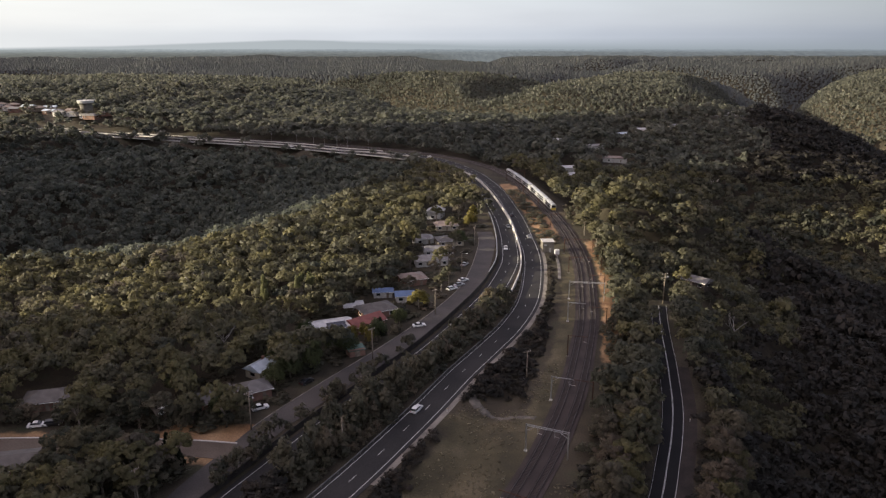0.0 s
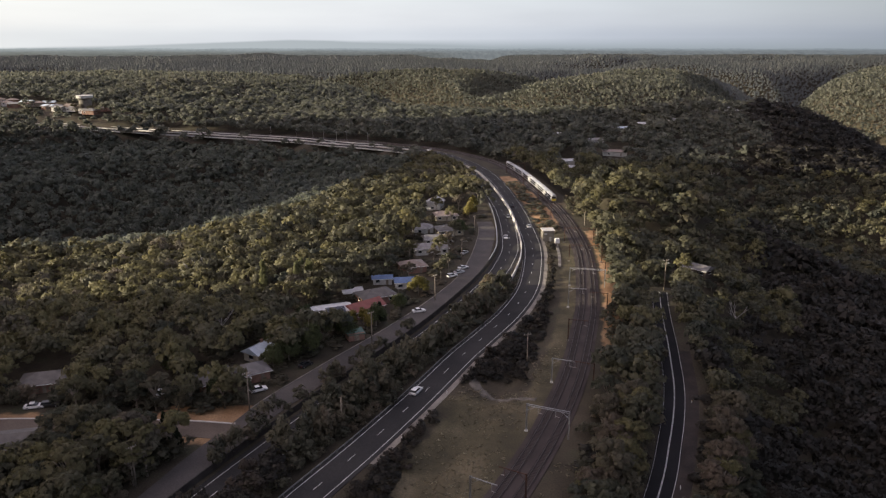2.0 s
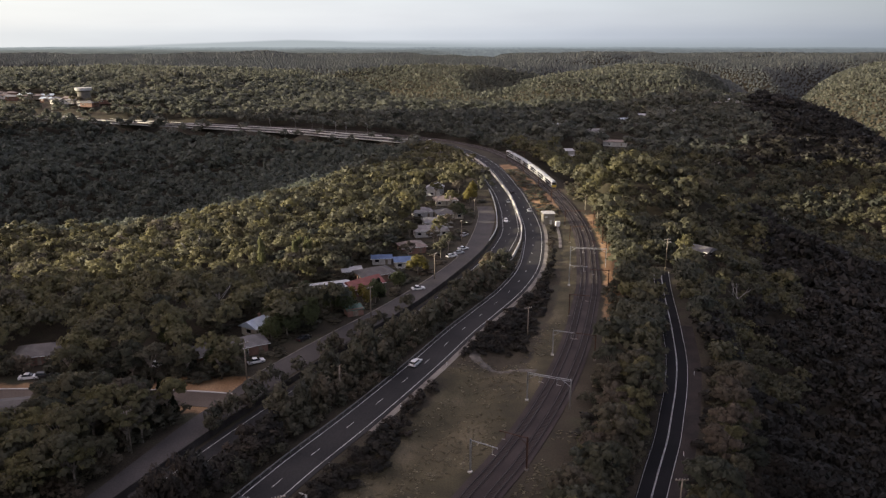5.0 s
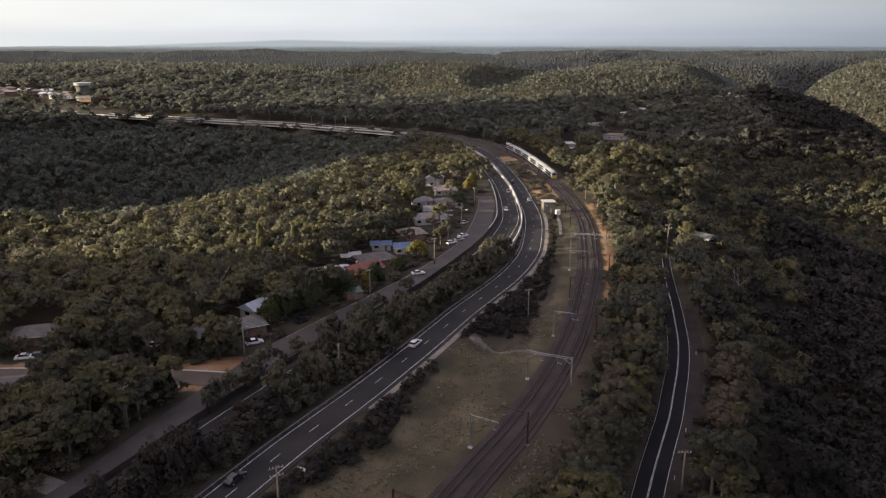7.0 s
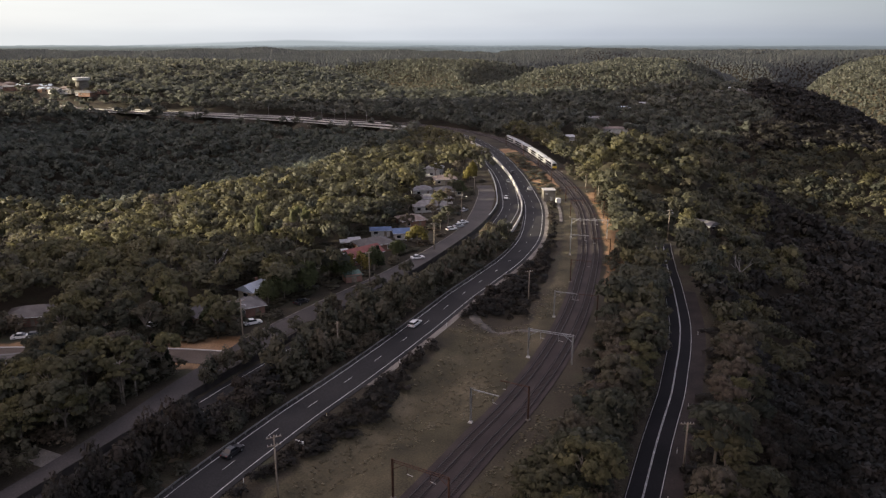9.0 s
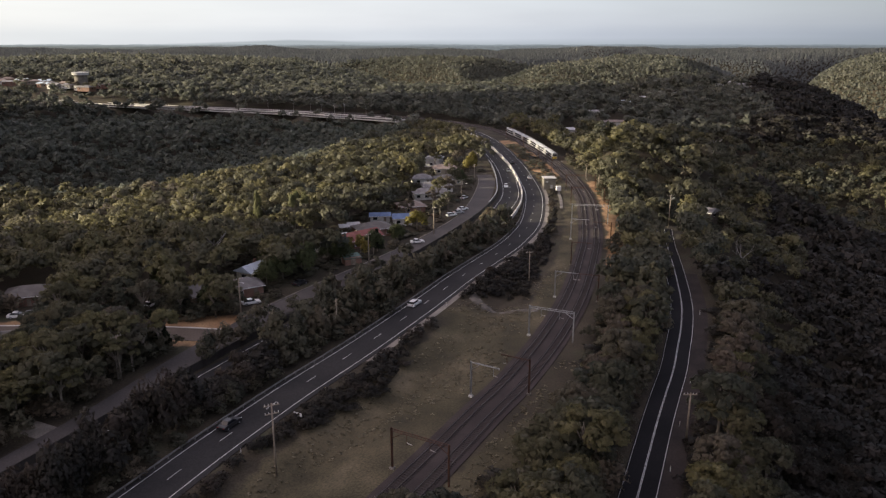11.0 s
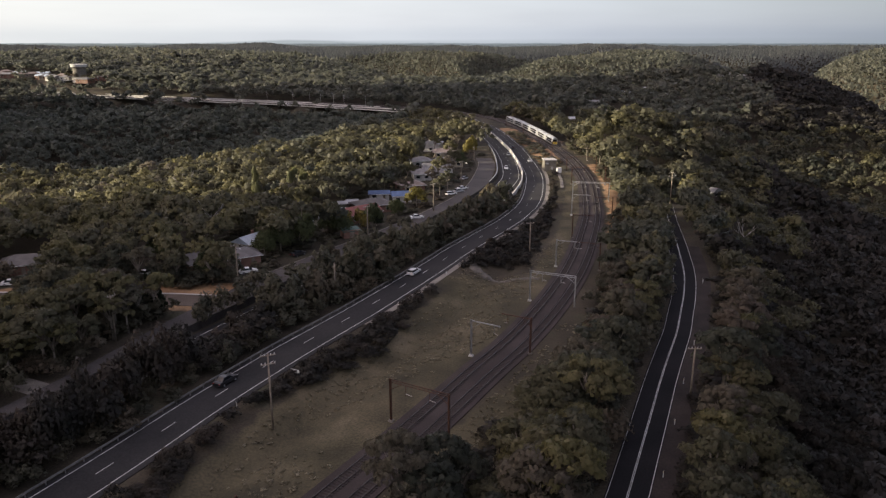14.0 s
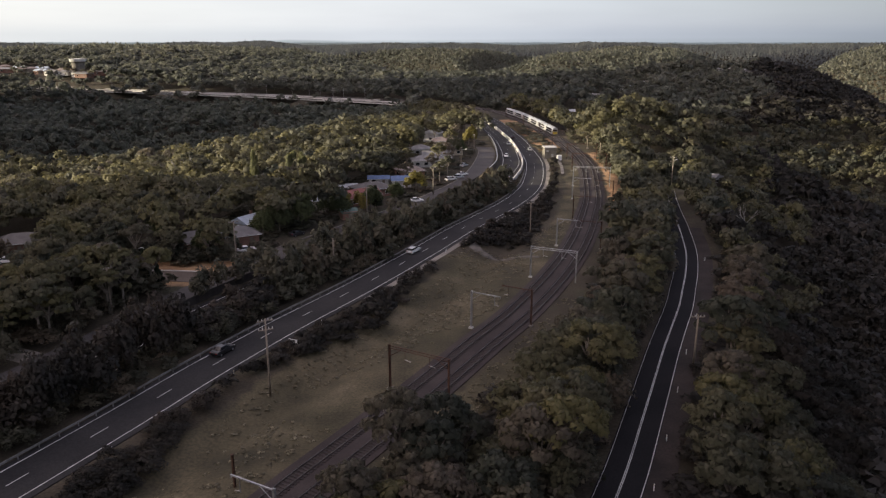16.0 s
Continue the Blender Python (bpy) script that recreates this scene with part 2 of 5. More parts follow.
def smooth_line(points, step=3.0):
    """Catmull-Rom through the points, at even steps."""
    p = np.array(points, float)
    p = np.vstack([2 * p[0] - p[1], p, 2 * p[-1] - p[-2]])
    out = []
    for i in range(1, len(p) - 2):
        n = max(2, int(np.linalg.norm(p[i + 1] - p[i]) / 2))
        for s in np.linspace(0, 1, n, endpoint=False):
            a, b, c, d = p[i - 1 : i + 3]
            out.append(0.5 * (2 * b + (c - a) * s + (2 * a - 5 * b + 4 * c - d) * s * s + (3 * b - a - 3 * c + d) * s**3))
    out = np.array(out + [p[-2]])
    for _ in range(3):
        out[1:-1] = (out[:-2] + 2 * out[1:-1] + out[2:]) / 4
    d = np.concatenate([[0], np.cumsum(np.linalg.norm(np.diff(out, axis=0), axis=1))])
    s = np.linspace(0, d[-1], max(2, int(d[-1] / step) + 1))
    return np.stack([np.interp(s, d, out[:, 0]), np.interp(s, d, out[:, 1])], 1)


LINES = {k: smooth_line(v) for k, v in dict(RC=RC, LC=LC, RAILS=RAILS, WALL=WALL, SIDE=SIDE, STREET=STREET, CROSS=CROSS).items()}
HALF = dict(WALL=1.0, RC=5.0, LC=5.0, RAILS=5.5, SIDE=3.6, STREET=4.2, CROSS=3.6)


def line_z(key, x, y):
    base = np.interp(y, [0, 190, 420, 640, 800], [0, 0, -3.0, -3.0, -1.0])
    return base + (np.interp(y, [0, 260, 300], [-1.3, -1.3, -4.0]) if key == "SIDE" else 0.0)


def line_distance(key, x, y):
    """Distance to a line, positive on its right-hand side, for arrays of points."""
    p = LINES[key]
    best, side = np.full(x.shape, 1e9), np.zeros(x.shape)
    for i in range(0, len(p) - 1):
        a, d = p[i], p[i + 1] - p[i]
        s = np.clip(((x - a[0]) * d[0] + (y - a[1]) * d[1]) / (d @ d), 0, 1)
        ex, ey = x - a[0] - s * d[0], y - a[1] - s * d[1]
        q = ex * ex + ey * ey
        near = q < best
        best = np.where(near, q, best)
        side = np.where(near, np.sign(ex * d[1] - ey * d[0]), side)
    return np.sqrt(best) * side


def bell(x, y, cx, cy, sx, sy):
    return np.exp(-(((x - cx) / sx) ** 2 + ((y - cy) / sy) ** 2) / 2)


def step(v, lo, hi):
    s = np.clip((v - lo) / (hi - lo), 0, 1)
    return s * s * (3 - 2 * s)


VALLEYS = [
    # creek lines cut into the plateau: (points, depth, half width)
    (smooth_line([(900, 700), (620, 815), (430, 865), (230, 890), (140, 930), (52, 1005), (0, 1110), (-70, 1225), (-190, 1330), (-390, 1420), (-650, 1500), (-950, 1700)], 40.0), 112.0, 84.0),
    (smooth_line([(0, 1110), (95, 1270), (210, 1420), (430, 1580), (740, 1590)], 40.0), 34.0, 84.0),
    (smooth_line([(620, 815), (510, 1000), (520, 1200), (590, 1380), (740, 1590), (960, 1760), (1300, 1850)], 40.0), 100.0, 84.0),
    (smooth_line([(740, 1590), (480, 1780), (250, 2000), (110, 2330), (100, 2700), (60, 3000), (200, 3600)], 40.0), 88.0, 100.0),
    (smooth_line([(250, 2000), (520, 2200), (850, 2420), (1300, 2560), (2000, 2700)], 40.0), 44.0, 105.0),
    (smooth_line([(110, 2400), (-300, 2620), (-800, 2750), (-1600, 2900)], 40.0), 34.0, 110.0),
    (smooth_line([(200, 3600), (800, 3400), (1500, 3500), (2300, 3700)], 40.0), 36.0, 150.0),
]


def polyline_gap(p, x, y):
    best = np.full(x.shape, 1e12)
    for q, r in zip(p[:-1], p[1:]):
        d = r - q
        s = np.clip(((x - q[0]) * d[0] + (y - q[1]) * d[1]) / (d @ d), 0, 1)
        best = np.minimum(best, (x - q[0] - s * d[0]) ** 2 + (y - q[1] - s * d[1]) ** 2)
    return np.sqrt(best)


def wild(x, y):
    """The hills and gullies, before roads and railway were cut into them, plus unseen hills added to cast shade."""
    h = -5.0 + 0 * x
    h -= 35 * bell(x, y, 238, 445, 84, 72)
    h -= 38 * bell(x, y, 238, 270, 72, 120)
    h -= 42 * bell(x, y, 170, 90, 65, 110)
    h += 24 * bell(x, y, 125, 388, 60, 23)
    h -= 62 * bell(x, y, 475, 560, 80, 190)
    h += 24 * bell(x, y, 325, 745, 85, 100)
    h += 8 * bell(x, y, 150, 770, 110, 80)
    h -= 12 * bell(x, y, 108, 165, 36, 75)
    h += 15 * bell(x, y, 104, 289, 15, 15)
    h -= 40 * bell(x, y, -215, 445, 80, 70)
    h -= 24 * bell(x, y, -340, 405, 100, 70)
    h -= 17 * bell(x, y, -190, 565, 140, 60)
    h -= 25 * bell(x, y, -400, 668, 140, 42)
    h += 20 * bell(x, y, -420, 950, 230, 170)
    # unseen hill added left of the view to shade the foreground
    h += 142 * bell(x, y, -352, 77, 85, 80)
    h += 6 * bell(x, y, -50, 215, 50, 70)
    # unseen ridges and hills added out of view to block sun and sky light
    h += 118 * bell(x, 0, -345 - 0.1 * (y - 200), 0, 48, 1) * step(y, 60, 160) * (1 - step(y, 172, 216))
    h += 120 * bell(x, y, 135, -80, 100, 48)
    h += 70 * bell(x, y, -150, 8, 30, 40)
    h += (135 * step(y, 396, 424) + 150 * step(y, 486, 530)) * bell(x, 0, -560 - 0.3 * (y - 400), 0, 70, 1) * (1 - step(y, 645, 695))
    h += 80 * bell(x, y, -520, 425, 80, 75)
    # the plateau beyond the ridge, falling away slowly, with two rounded hills and the creeks between them
    h += 17 * step(y, 880, 1150) - 14 * step(y, 2100, 3300) - 8 * step(y, 3300, 4900)
    h += 8 * bell(x, y, 330, 1300, 130, 150)
    h += 15 * bell(x, y, 960, 1330, 190, 230)
    far = y > 640
    if far.any():
        X, Y = x[far], y[far]
        cut = 0 * X
        for line, depth, half in VALLEYS:
            cut = np.maximum(cut, depth * np.exp(-((polyline_gap(line, X, Y) / half) ** 2)))
        h[far] -= cut * step(Y, 660, 900)
    h += (5 * np.sin(x / 97 + 2) + 3 * np.sin(x / 41 + y / 160)) * step(y, 1450, 1900) * (1 - 0.8 * step(y, 2400, 3000))
    h += 5 * np.sin(x / 190 + 1.3) * np.sin(y / 230 + 0.4) * step(np.hypot(x, y), 900, 1700) * (1 - 0.7 * step(y, 2400, 3000))
    h += 1.2 * np.sin(x / 31 + y / 47) * np.cos(y / 37 - x / 59)
    return h


def ground_at(x, y):
    x, y = np.atleast_1d(np.asarray(x, float)), np.atleast_1d(np.asarray(y, float))
    h = wild(x, y)
    near = (np.abs(x) < 700) & (y > -60) & (y < 950)
    hx, hy = x[near], y[near]
    top, sw, sz = np.zeros(hx.shape), np.full(hx.shape, 1e-9), np.zeros(hx.shape)
    for key in LINES:
        d = line_distance(key, hx, hy)
        d = np.where(d < 0, -0.4 * d, d) if key == "STREET" else np.abs(d)
        slim = step(hy, 520, 570) * (key in ("RC", "LC", "RAILS"))
        w = 1 - step(d, HALF[key] + 3 - slim, HALF[key] + 22 - 12 * slim)
        top = np.maximum(top, w)
        sw, sz = sw + w * w, sz + w * w * line_z(key, hx, hy)
    h[near] = h[near] * (1 - top) + sz / sw * top
    return h


def gz(x, y):
    return float(ground_at(x, y)[0])


def mesh_object(name, verts, faces, mat=None, parent=None, smooth=False):
    me = bpy.data.meshes.new(name)
    me.from_pydata([tuple(v) for v in verts], [], [tuple(int(i) for i in f) for f in faces])
    if mat:
        me.materials.append(mat)
    if smooth:
        me.polygons.foreach_set("use_smooth", [True] * len(me.polygons))
    me.update()
    ob = new(name, me)
    ob.parent = parent
    return ob


def ribbon(name, key, left, right, lift, mat, parent=None, span=None, thick=0.0):
    """A strip along a line, from left to right of it (metres), lifted over the ground."""
    p = LINES[key]
    t = np.gradient(p, axis=0)
    t /= np.linalg.norm(t, axis=1)[:, None]
    n = np.stack([t[:, 1], -t[:, 0]], 1)
    if span is not None:
        keep = (p[:, 1] >= span[0]) & (p[:, 1] <= span[1])
        p, n = p[keep], n[keep]
    z = line_z(key, p[:, 0], p[:, 1])
    offs = [(left, lift), (right, lift)]
    if thick:
        offs = [(left, lift - thick)] + offs + [(right, lift - thick)]
    verts, faces, m = [], [], len(offs)
    for q, w, zz in zip(p, n, z):
        for o, u in offs:
            verts.append((q[0] + w[0] * o, q[1] + w[1] * o, zz + u))
    for i in range(len(p) - 1):
        for j in range(m - 1):
            faces.append((i * m + j, i * m + j + 1, (i + 1) * m + j + 1, (i + 1) * m + j))
        if thick:
            faces.append((i * m + m - 1, i * m, (i + 1) * m, (i + 1) * m + m - 1))
    return mesh_object(name, verts, faces, mat, parent)


# ---- ground ----
def spread(lo, fine_lo, fine_hi, hi, d):
    out, s = list(np.arange(fine_lo, fine_hi + 0.1, d)), d
    v = fine_hi
    while v < hi:
        s = min(s * 1.09, 90)
        v += s
        out.append(v)
    s, v, low = d, fine_lo, []
    while v > lo:
        s = min(s * 1.09, 90)
        v -= s
        low.append(v)
    return np.array(low[::-1] + out)


gx, gy = spread(-3600, -130, 110, 3600, 3.0), spread(-700, 20, 420, 4900, 3.2)
GX, GY = np.meshgrid(gx, gy)
GZ = ground_at(GX.ravel(), GY.ravel())
nx, ny = len(gx), len(gy)
quads = [(j * nx + i, j * nx + i + 1, (j + 1) * nx + i + 1, (j + 1) * nx + i) for j in range(ny - 1) for i in range(nx - 1)]
ground = mesh_object("ground", np.stack([GX.ravel(), GY.ravel(), GZ], 1), quads, GROUND, smooth=True)
fx, fy = GX.ravel(), GY.ravel()
d_rc, d_rail, d_street, d_side, d_cross = (line_distance(k, fx, fy) for k in ("RC", "RAILS", "STREET", "SIDE", "CROSS"))
dry = step(d_rc, 8, 13) * step(-d_rail, 4, 7) * (1 - step(fy, 158, 176)) + step(-d_rail, 3, 5) * (1 - step(-d_rail, 8, 11)) * (1 - step(fy, 360, 390))
dry = np.maximum(dry, 0.9 * step(d_rail, 3, 6) * (1 - step(d_rail, 9, 14)) * (1 - step(fy, 100, 130)))
dirt = step(d_rail, 4, 7) * (1 - step(d_rail, 10, 14)) * step(fy, 185, 215) * (1 - step(fy, 330, 360))
dirt = np.maximum(dirt, step(-d_rail, 4, 6) * (1 - step(-d_rail, 14, 18)) * step(fy, 330, 360) * (1 - step(fy, 480, 500)))
dirt = np.maximum(dirt, 1.0 * (fx < -46) * (fx > -70) * (fy > 156) * (fy < 165))
dirt = np.maximum(dirt, 0.75 * (1 - step(np.abs(d_cross), 5, 8)) * (fx < -48) * (fx > -120))
pad = bell(fx, fy, 9, 166, 9, 5)
dry = np.maximum(dry, pad)
for name, values in (("dry", dry), ("dirt", dirt)):
    at = ground.data.attributes.new(name, "FLOAT", "POINT")
    at.data.foreach_set("value", values.astype(np.float32))
tagged(ground, "dry brown bush ground of ridges and wooded gullies", "ground", kind="structure")



def distance_backdrop():
    """Hazy far country: the plateau's canopy from three kilometres out, its haze painted as emission colour."""
    m = bpy.data.materials.new("distant_haze")
    m.use_nodes = True
    n, l = m.node_tree.nodes, m.node_tree.links
    n.remove(n["Principled BSDF"])
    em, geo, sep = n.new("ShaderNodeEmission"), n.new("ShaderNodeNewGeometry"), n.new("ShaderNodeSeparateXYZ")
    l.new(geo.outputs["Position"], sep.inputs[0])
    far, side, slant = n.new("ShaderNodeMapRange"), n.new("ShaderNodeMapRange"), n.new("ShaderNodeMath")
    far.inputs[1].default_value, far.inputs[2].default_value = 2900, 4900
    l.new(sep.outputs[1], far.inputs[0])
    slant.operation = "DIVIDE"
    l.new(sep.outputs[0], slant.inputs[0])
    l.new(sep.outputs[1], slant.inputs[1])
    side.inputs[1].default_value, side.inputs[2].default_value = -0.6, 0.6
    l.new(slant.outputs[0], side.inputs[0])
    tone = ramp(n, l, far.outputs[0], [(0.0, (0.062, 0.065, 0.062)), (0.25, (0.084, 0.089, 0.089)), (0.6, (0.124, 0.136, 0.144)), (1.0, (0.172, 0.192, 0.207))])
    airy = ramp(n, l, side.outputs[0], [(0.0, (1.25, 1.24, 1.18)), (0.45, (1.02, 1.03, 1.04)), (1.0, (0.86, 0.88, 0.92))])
    stretch_ = n.new("ShaderNodeMapping")
    stretch_.inputs["Scale"].default_value = (0.055, 0.010, 0.05)
    l.new(geo.outputs["Position"], stretch_.inputs[0])
    woods = n.new("ShaderNodeTexNoise")
    woods.inputs["Scale"].default_value, woods.inputs["Detail"].default_value = 1.0, 6.0
    l.new(stretch_.outputs[0], woods.inputs["Vector"])
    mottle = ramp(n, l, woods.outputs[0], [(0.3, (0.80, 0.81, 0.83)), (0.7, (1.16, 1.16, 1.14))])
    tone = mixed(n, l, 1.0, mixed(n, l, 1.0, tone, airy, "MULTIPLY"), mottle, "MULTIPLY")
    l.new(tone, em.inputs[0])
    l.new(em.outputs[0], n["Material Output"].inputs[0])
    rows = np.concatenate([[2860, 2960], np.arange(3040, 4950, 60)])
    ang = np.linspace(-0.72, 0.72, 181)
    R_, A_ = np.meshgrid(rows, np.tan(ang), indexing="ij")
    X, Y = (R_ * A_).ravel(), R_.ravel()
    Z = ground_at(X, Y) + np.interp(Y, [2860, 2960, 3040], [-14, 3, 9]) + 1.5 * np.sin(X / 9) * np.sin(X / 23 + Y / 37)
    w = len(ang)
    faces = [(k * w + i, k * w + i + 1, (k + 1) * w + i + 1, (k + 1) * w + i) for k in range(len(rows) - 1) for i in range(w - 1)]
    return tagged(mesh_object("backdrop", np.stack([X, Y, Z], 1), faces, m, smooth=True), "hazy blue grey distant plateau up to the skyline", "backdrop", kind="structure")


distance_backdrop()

# ---- roads and railway ----
for key, name, label in (("RC", "road_up", "dark asphalt highway carriageway with white edge lines"), ("LC", "road_down", "dark asphalt highway carriageway with white edge lines")):
    road = tagged(ribbon(name, key, -4.3 if key == "RC" else -4.6, 4.7, 0.12, ASPHALT, thick=0.3), label, "road", kind="structure")
    ribbon("edge_line", key, -3.32, -3.17, 0.126, PAINT, road)
    ribbon("edge_line", key, 3.46, 3.62, 0.126, PAINT, road)
DIRT_EDGE = worn("reddish_dirt", (0.022, 0.018, 0.016), (0.046, 0.036, 0.031), 0.2, 3.0, 0.95)
tagged(ribbon("road_verge", "SIDE", 2.42, 5.6, 0.06, DIRT_EDGE, span=(30, 204), thick=0.3), "bare reddish dirt verge of the side road", "road verge", kind="structure")
road = tagged(ribbon("road_side", "SIDE", -3.22, 2.42, 0.10, ASPHALT_NEW, thick=0.3), "fresh black asphalt side road with white lines", "road", kind="structure")
for o, w in ((-3.02, 0.07), (-0.52, 0.10), (-0.34, 0.10), (2.18, 0.11)):
    ribbon("edge_line", "SIDE", o, o + w, 0.106, PAINT, road)
tagged(ribbon("road_street", "STREET", -3.9, 3.9, 0.08, ASPHALT_OLD, thick=0.3), "worn grey asphalt suburban street", "road", kind="structure")
tagged(ribbon("road_cross", "CROSS", -3.4, 3.4, 0.09, ASPHALT_BROWN, thick=0.3), "worn brownish asphalt suburban side street", "road", kind="structure")
RAIL_BED = tagged(ribbon("rail_bed", "RAILS", -4.2, 4.0, 0.15, BALLAST, thick=0.5), "brown crushed stone ballast under two tracks", "rail bed", kind="structure")
for o in (-2.72, -1.28, 1.28, 2.72):
    tagged(ribbon("rail", "RAILS", o - 0.04, o + 0.04, 0.42, RAIL, thick=0.16), "dark worn steel rail on sleepers", "rail", "running rails", kind="structure")

# ---- shapes ----
def box(cx, cy, cz, sx, sy, sz, taper=1.0, turn=0.0):
    """A box that stands on cz; taper shrinks its top; turn in degrees about its own upright."""
    c, s = math.cos(radians(turn)), math.sin(radians(turn))
    v = []
    for z, k in ((0, 1.0), (sz, taper)):
        for ux, uy in ((-1, -1), (1, -1), (1, 1), (-1, 1)):
            x, y = ux * sx / 2 * k, uy * sy / 2 * k
            v.append((cx + c * x - s * y, cy + s * x + c * y, cz + z))
    return v, [(3, 2, 1, 0), (4, 5, 6, 7), (0, 1, 5, 4), (1, 2, 6, 5), (2, 3, 7, 6), (3, 0, 4, 7)]


def tube(p, q, r0, r1, n=8):
    """A tapered round bar from p to q."""
    p, q = Vector(p), Vector(q)
    d = (q - p).normalized()
    u = d.orthogonal().normalized()
    w = d.cross(u)
    v, f = [], []
    for o, r in ((p, r0), (q, r1)):
        for i in range(n):
            a = 2 * math.pi * i / n
            v.append(tuple(o + (u * math.cos(a) + w * math.sin(a)) * r))
    f = [(i, (i + 1) % n, n + (i + 1) % n, n + i) for i in range(n)]
    return v, f + [tuple(range(n - 1, -1, -1)), tuple(range(n, 2 * n))]


def join(*shapes):
    v, f = [], []
    for sv, sf in shapes:
        k = len(v)
        v += list(sv)
        f += [tuple(i + k for i in face) for face in sf]
    return v, f


def part(name, shape, mat, parent, label="", smooth=False):
    ob = mesh_object(name, shape[0], shape[1], mat, parent, smooth)
    return tagged(ob, label)


def bevelled(name, shape, mat, parent, width=0.04, label=""):
    """A part with softened edges."""
    bm = bmesh.new()
    vs = [bm.verts.new(v) for v in shape[0]]
    for f in shape[1]:
        bm.faces.new([vs[i] for i in f])
    bmesh.ops.bevel(bm, geom=bm.edges[:], offset=width, segments=2, affect="EDGES", profile=0.6)
    me = bpy.data.meshes.new(name)
    bm.to_mesh(me)
    bm.free()
    me.materials.append(mat)
    ob = new(name, me)
    ob.parent = parent
    return tagged(ob, label)


def thing(name, label, category, m, group=""):
    ob = new(name)
    ob.matrix_basis = m
    return tagged(ob, label, category, group)


def along(key, y, off=0.0, first=True):
    """Place and heading (degrees, 0 along +x) on a line where it passes y, off metres to its right."""
    p = LINES[key]
    i = int(np.argmin(np.abs(p[:, 1] - y)))
    i = min(max(i, 1), len(p) - 2)
    t = p[i + 1] - p[i - 1]
    t = t / np.linalg.norm(t)
    x, yy = p[i][0] + t[1] * off, p[i][1] - t[0] * off
    return x, yy, float(line_z(key, x, yy)), math.degrees(math.atan2(t[1], t[0]))


# ---- road furniture ----
for key in ("RC", "LC"):
    road = bpy.data.objects["road_up" if key == "RC" else "road_down"]
    p = LINES[key]
    dash = mesh_object("lane_dash", *box(0, 0, 0, 3.0, 0.14, 0.006), PAINT, road)
    s = 0
    for i in range(2, len(p) - 2, 4):
        if p[i][1] < 55 or p[i][1] > 620:
            continue
        t = p[i + 1] - p[i - 1]
        ob = dash if s == 0 else new("lane_dash", dash.data)
        ob.parent = road
        ob.matrix_basis = pose(p[i][0], p[i][1], float(line_z(key, *p[i])) + 0.122, 0, 0, math.degrees(math.atan2(t[1], t[0])))
        s += 1

GRAVEL = worn("pale_gravel", (0.13, 0.12, 0.105), (0.27, 0.245, 0.21), 0.25, 4.0, 0.95)
tagged(ribbon("road_shoulder", "RC", 4.65, 6.2, 0.06, GRAVEL, span=(142, 330), thick=0.3), "pale gravel shoulder beside the highway", "road shoulder", kind="structure")
tagged(ribbon("kerb", "STREET", -4.1, -3.82, 0.16, GRAVEL, span=(160, 350), thick=0.35), "pale concrete kerb along the suburban street", "kerb", kind="structure")
driveway = part("driveway", box(0, 0, -0.35, 8.4, 4.2, 0.42, 0.98), GRAVEL, None)
driveway.matrix_basis = pose(-69.6, 112.4, gz(-68.5, 112.8), 0, 0, 155)
tagged(driveway, "pale stained concrete driveway beside the suburban street", "driveway", kind="structure")
tagged(ribbon("kerb", "CROSS", 3.45, 3.85, 0.2, CONCRETE, thick=0.35), "pale concrete kerb along the side street", "kerb", kind="structure")
tagged(ribbon("pavement", "RAILS", -11.0, -9.8, 0.12, GRAVEL, span=(282, 328), thick=0.2), "narrow concrete access path beside the railway", "pavement", kind="structure")
tagged(ribbon("wall_barrier", "WALL", -0.22, 0.22, 1.5, CONCRETE, thick=1.7), "long pale concrete wall between the carriageways", "wall", kind="structure")

DULL = worn("dull_concrete", (0.34, 0.33, 0.31), (0.70, 0.67, 0.64), 0.05, 0.8)
tagged(ribbon("wall_parapet", "LC", -5.4, -5.1, 0.9, DULL, span=(545, 900), thick=0.95), "pale concrete parapet along the far highway", "wall", kind="structure")
tagged(ribbon("wall_median", "RC", -6.6, -6.2, 1.0, DULL, span=(610, 900), thick=1.1), "pale concrete median barrier of the far highway", "wall", kind="structure")
tagged(ribbon("wall_edge", "RC", 5.0, 5.3, 0.9, DULL, span=(628, 900), thick=1.0), "pale concrete edge barrier of the far highway", "wall", kind="structure")
FENCE = worn("dark_fence", (0.030, 0.028, 0.026), (0.060, 0.055, 0.050), 0.5, 5.0)
fence = tagged(ribbon("wall_fence", "LC", -6.0, -5.75, 1.7, FENCE, span=(70, 402), thick=1.9), "dark timber noise fence beside the highway", "fence", kind="structure")
ribbon("cap", "LC", -6.06, -5.69, 1.78, GALVANISED, fence, span=(285, 402), thick=0.07)


def guard_rail(key, off, y0, y1):
    rail = thing("guard_rail", "grey galvanised steel guard rail on short posts", "guard rail", Matrix())
    ribbon("beam", key, off - 0.05, off + 0.05, 0.80, STEEL, rail, span=(y0, y1), thick=0.31)
    p = LINES[key]
    post = None
    for i in range(1, len(p) - 1):
        if y0 < p[i][1] < y1:
            x, y, z, h = along(key, p[i][1], off + 0.12)
            if post is None:
                post = part("post", box(0, 0, 0, 0.12, 0.15, 0.8), STEEL, rail)
                ob = post
            else:
                ob = new("post", post.data)
                ob.parent = rail
            ob.matrix_basis = pose(x, y, z, 0, 0, h)


guard_rail("RC", -4.0, 62, 292)

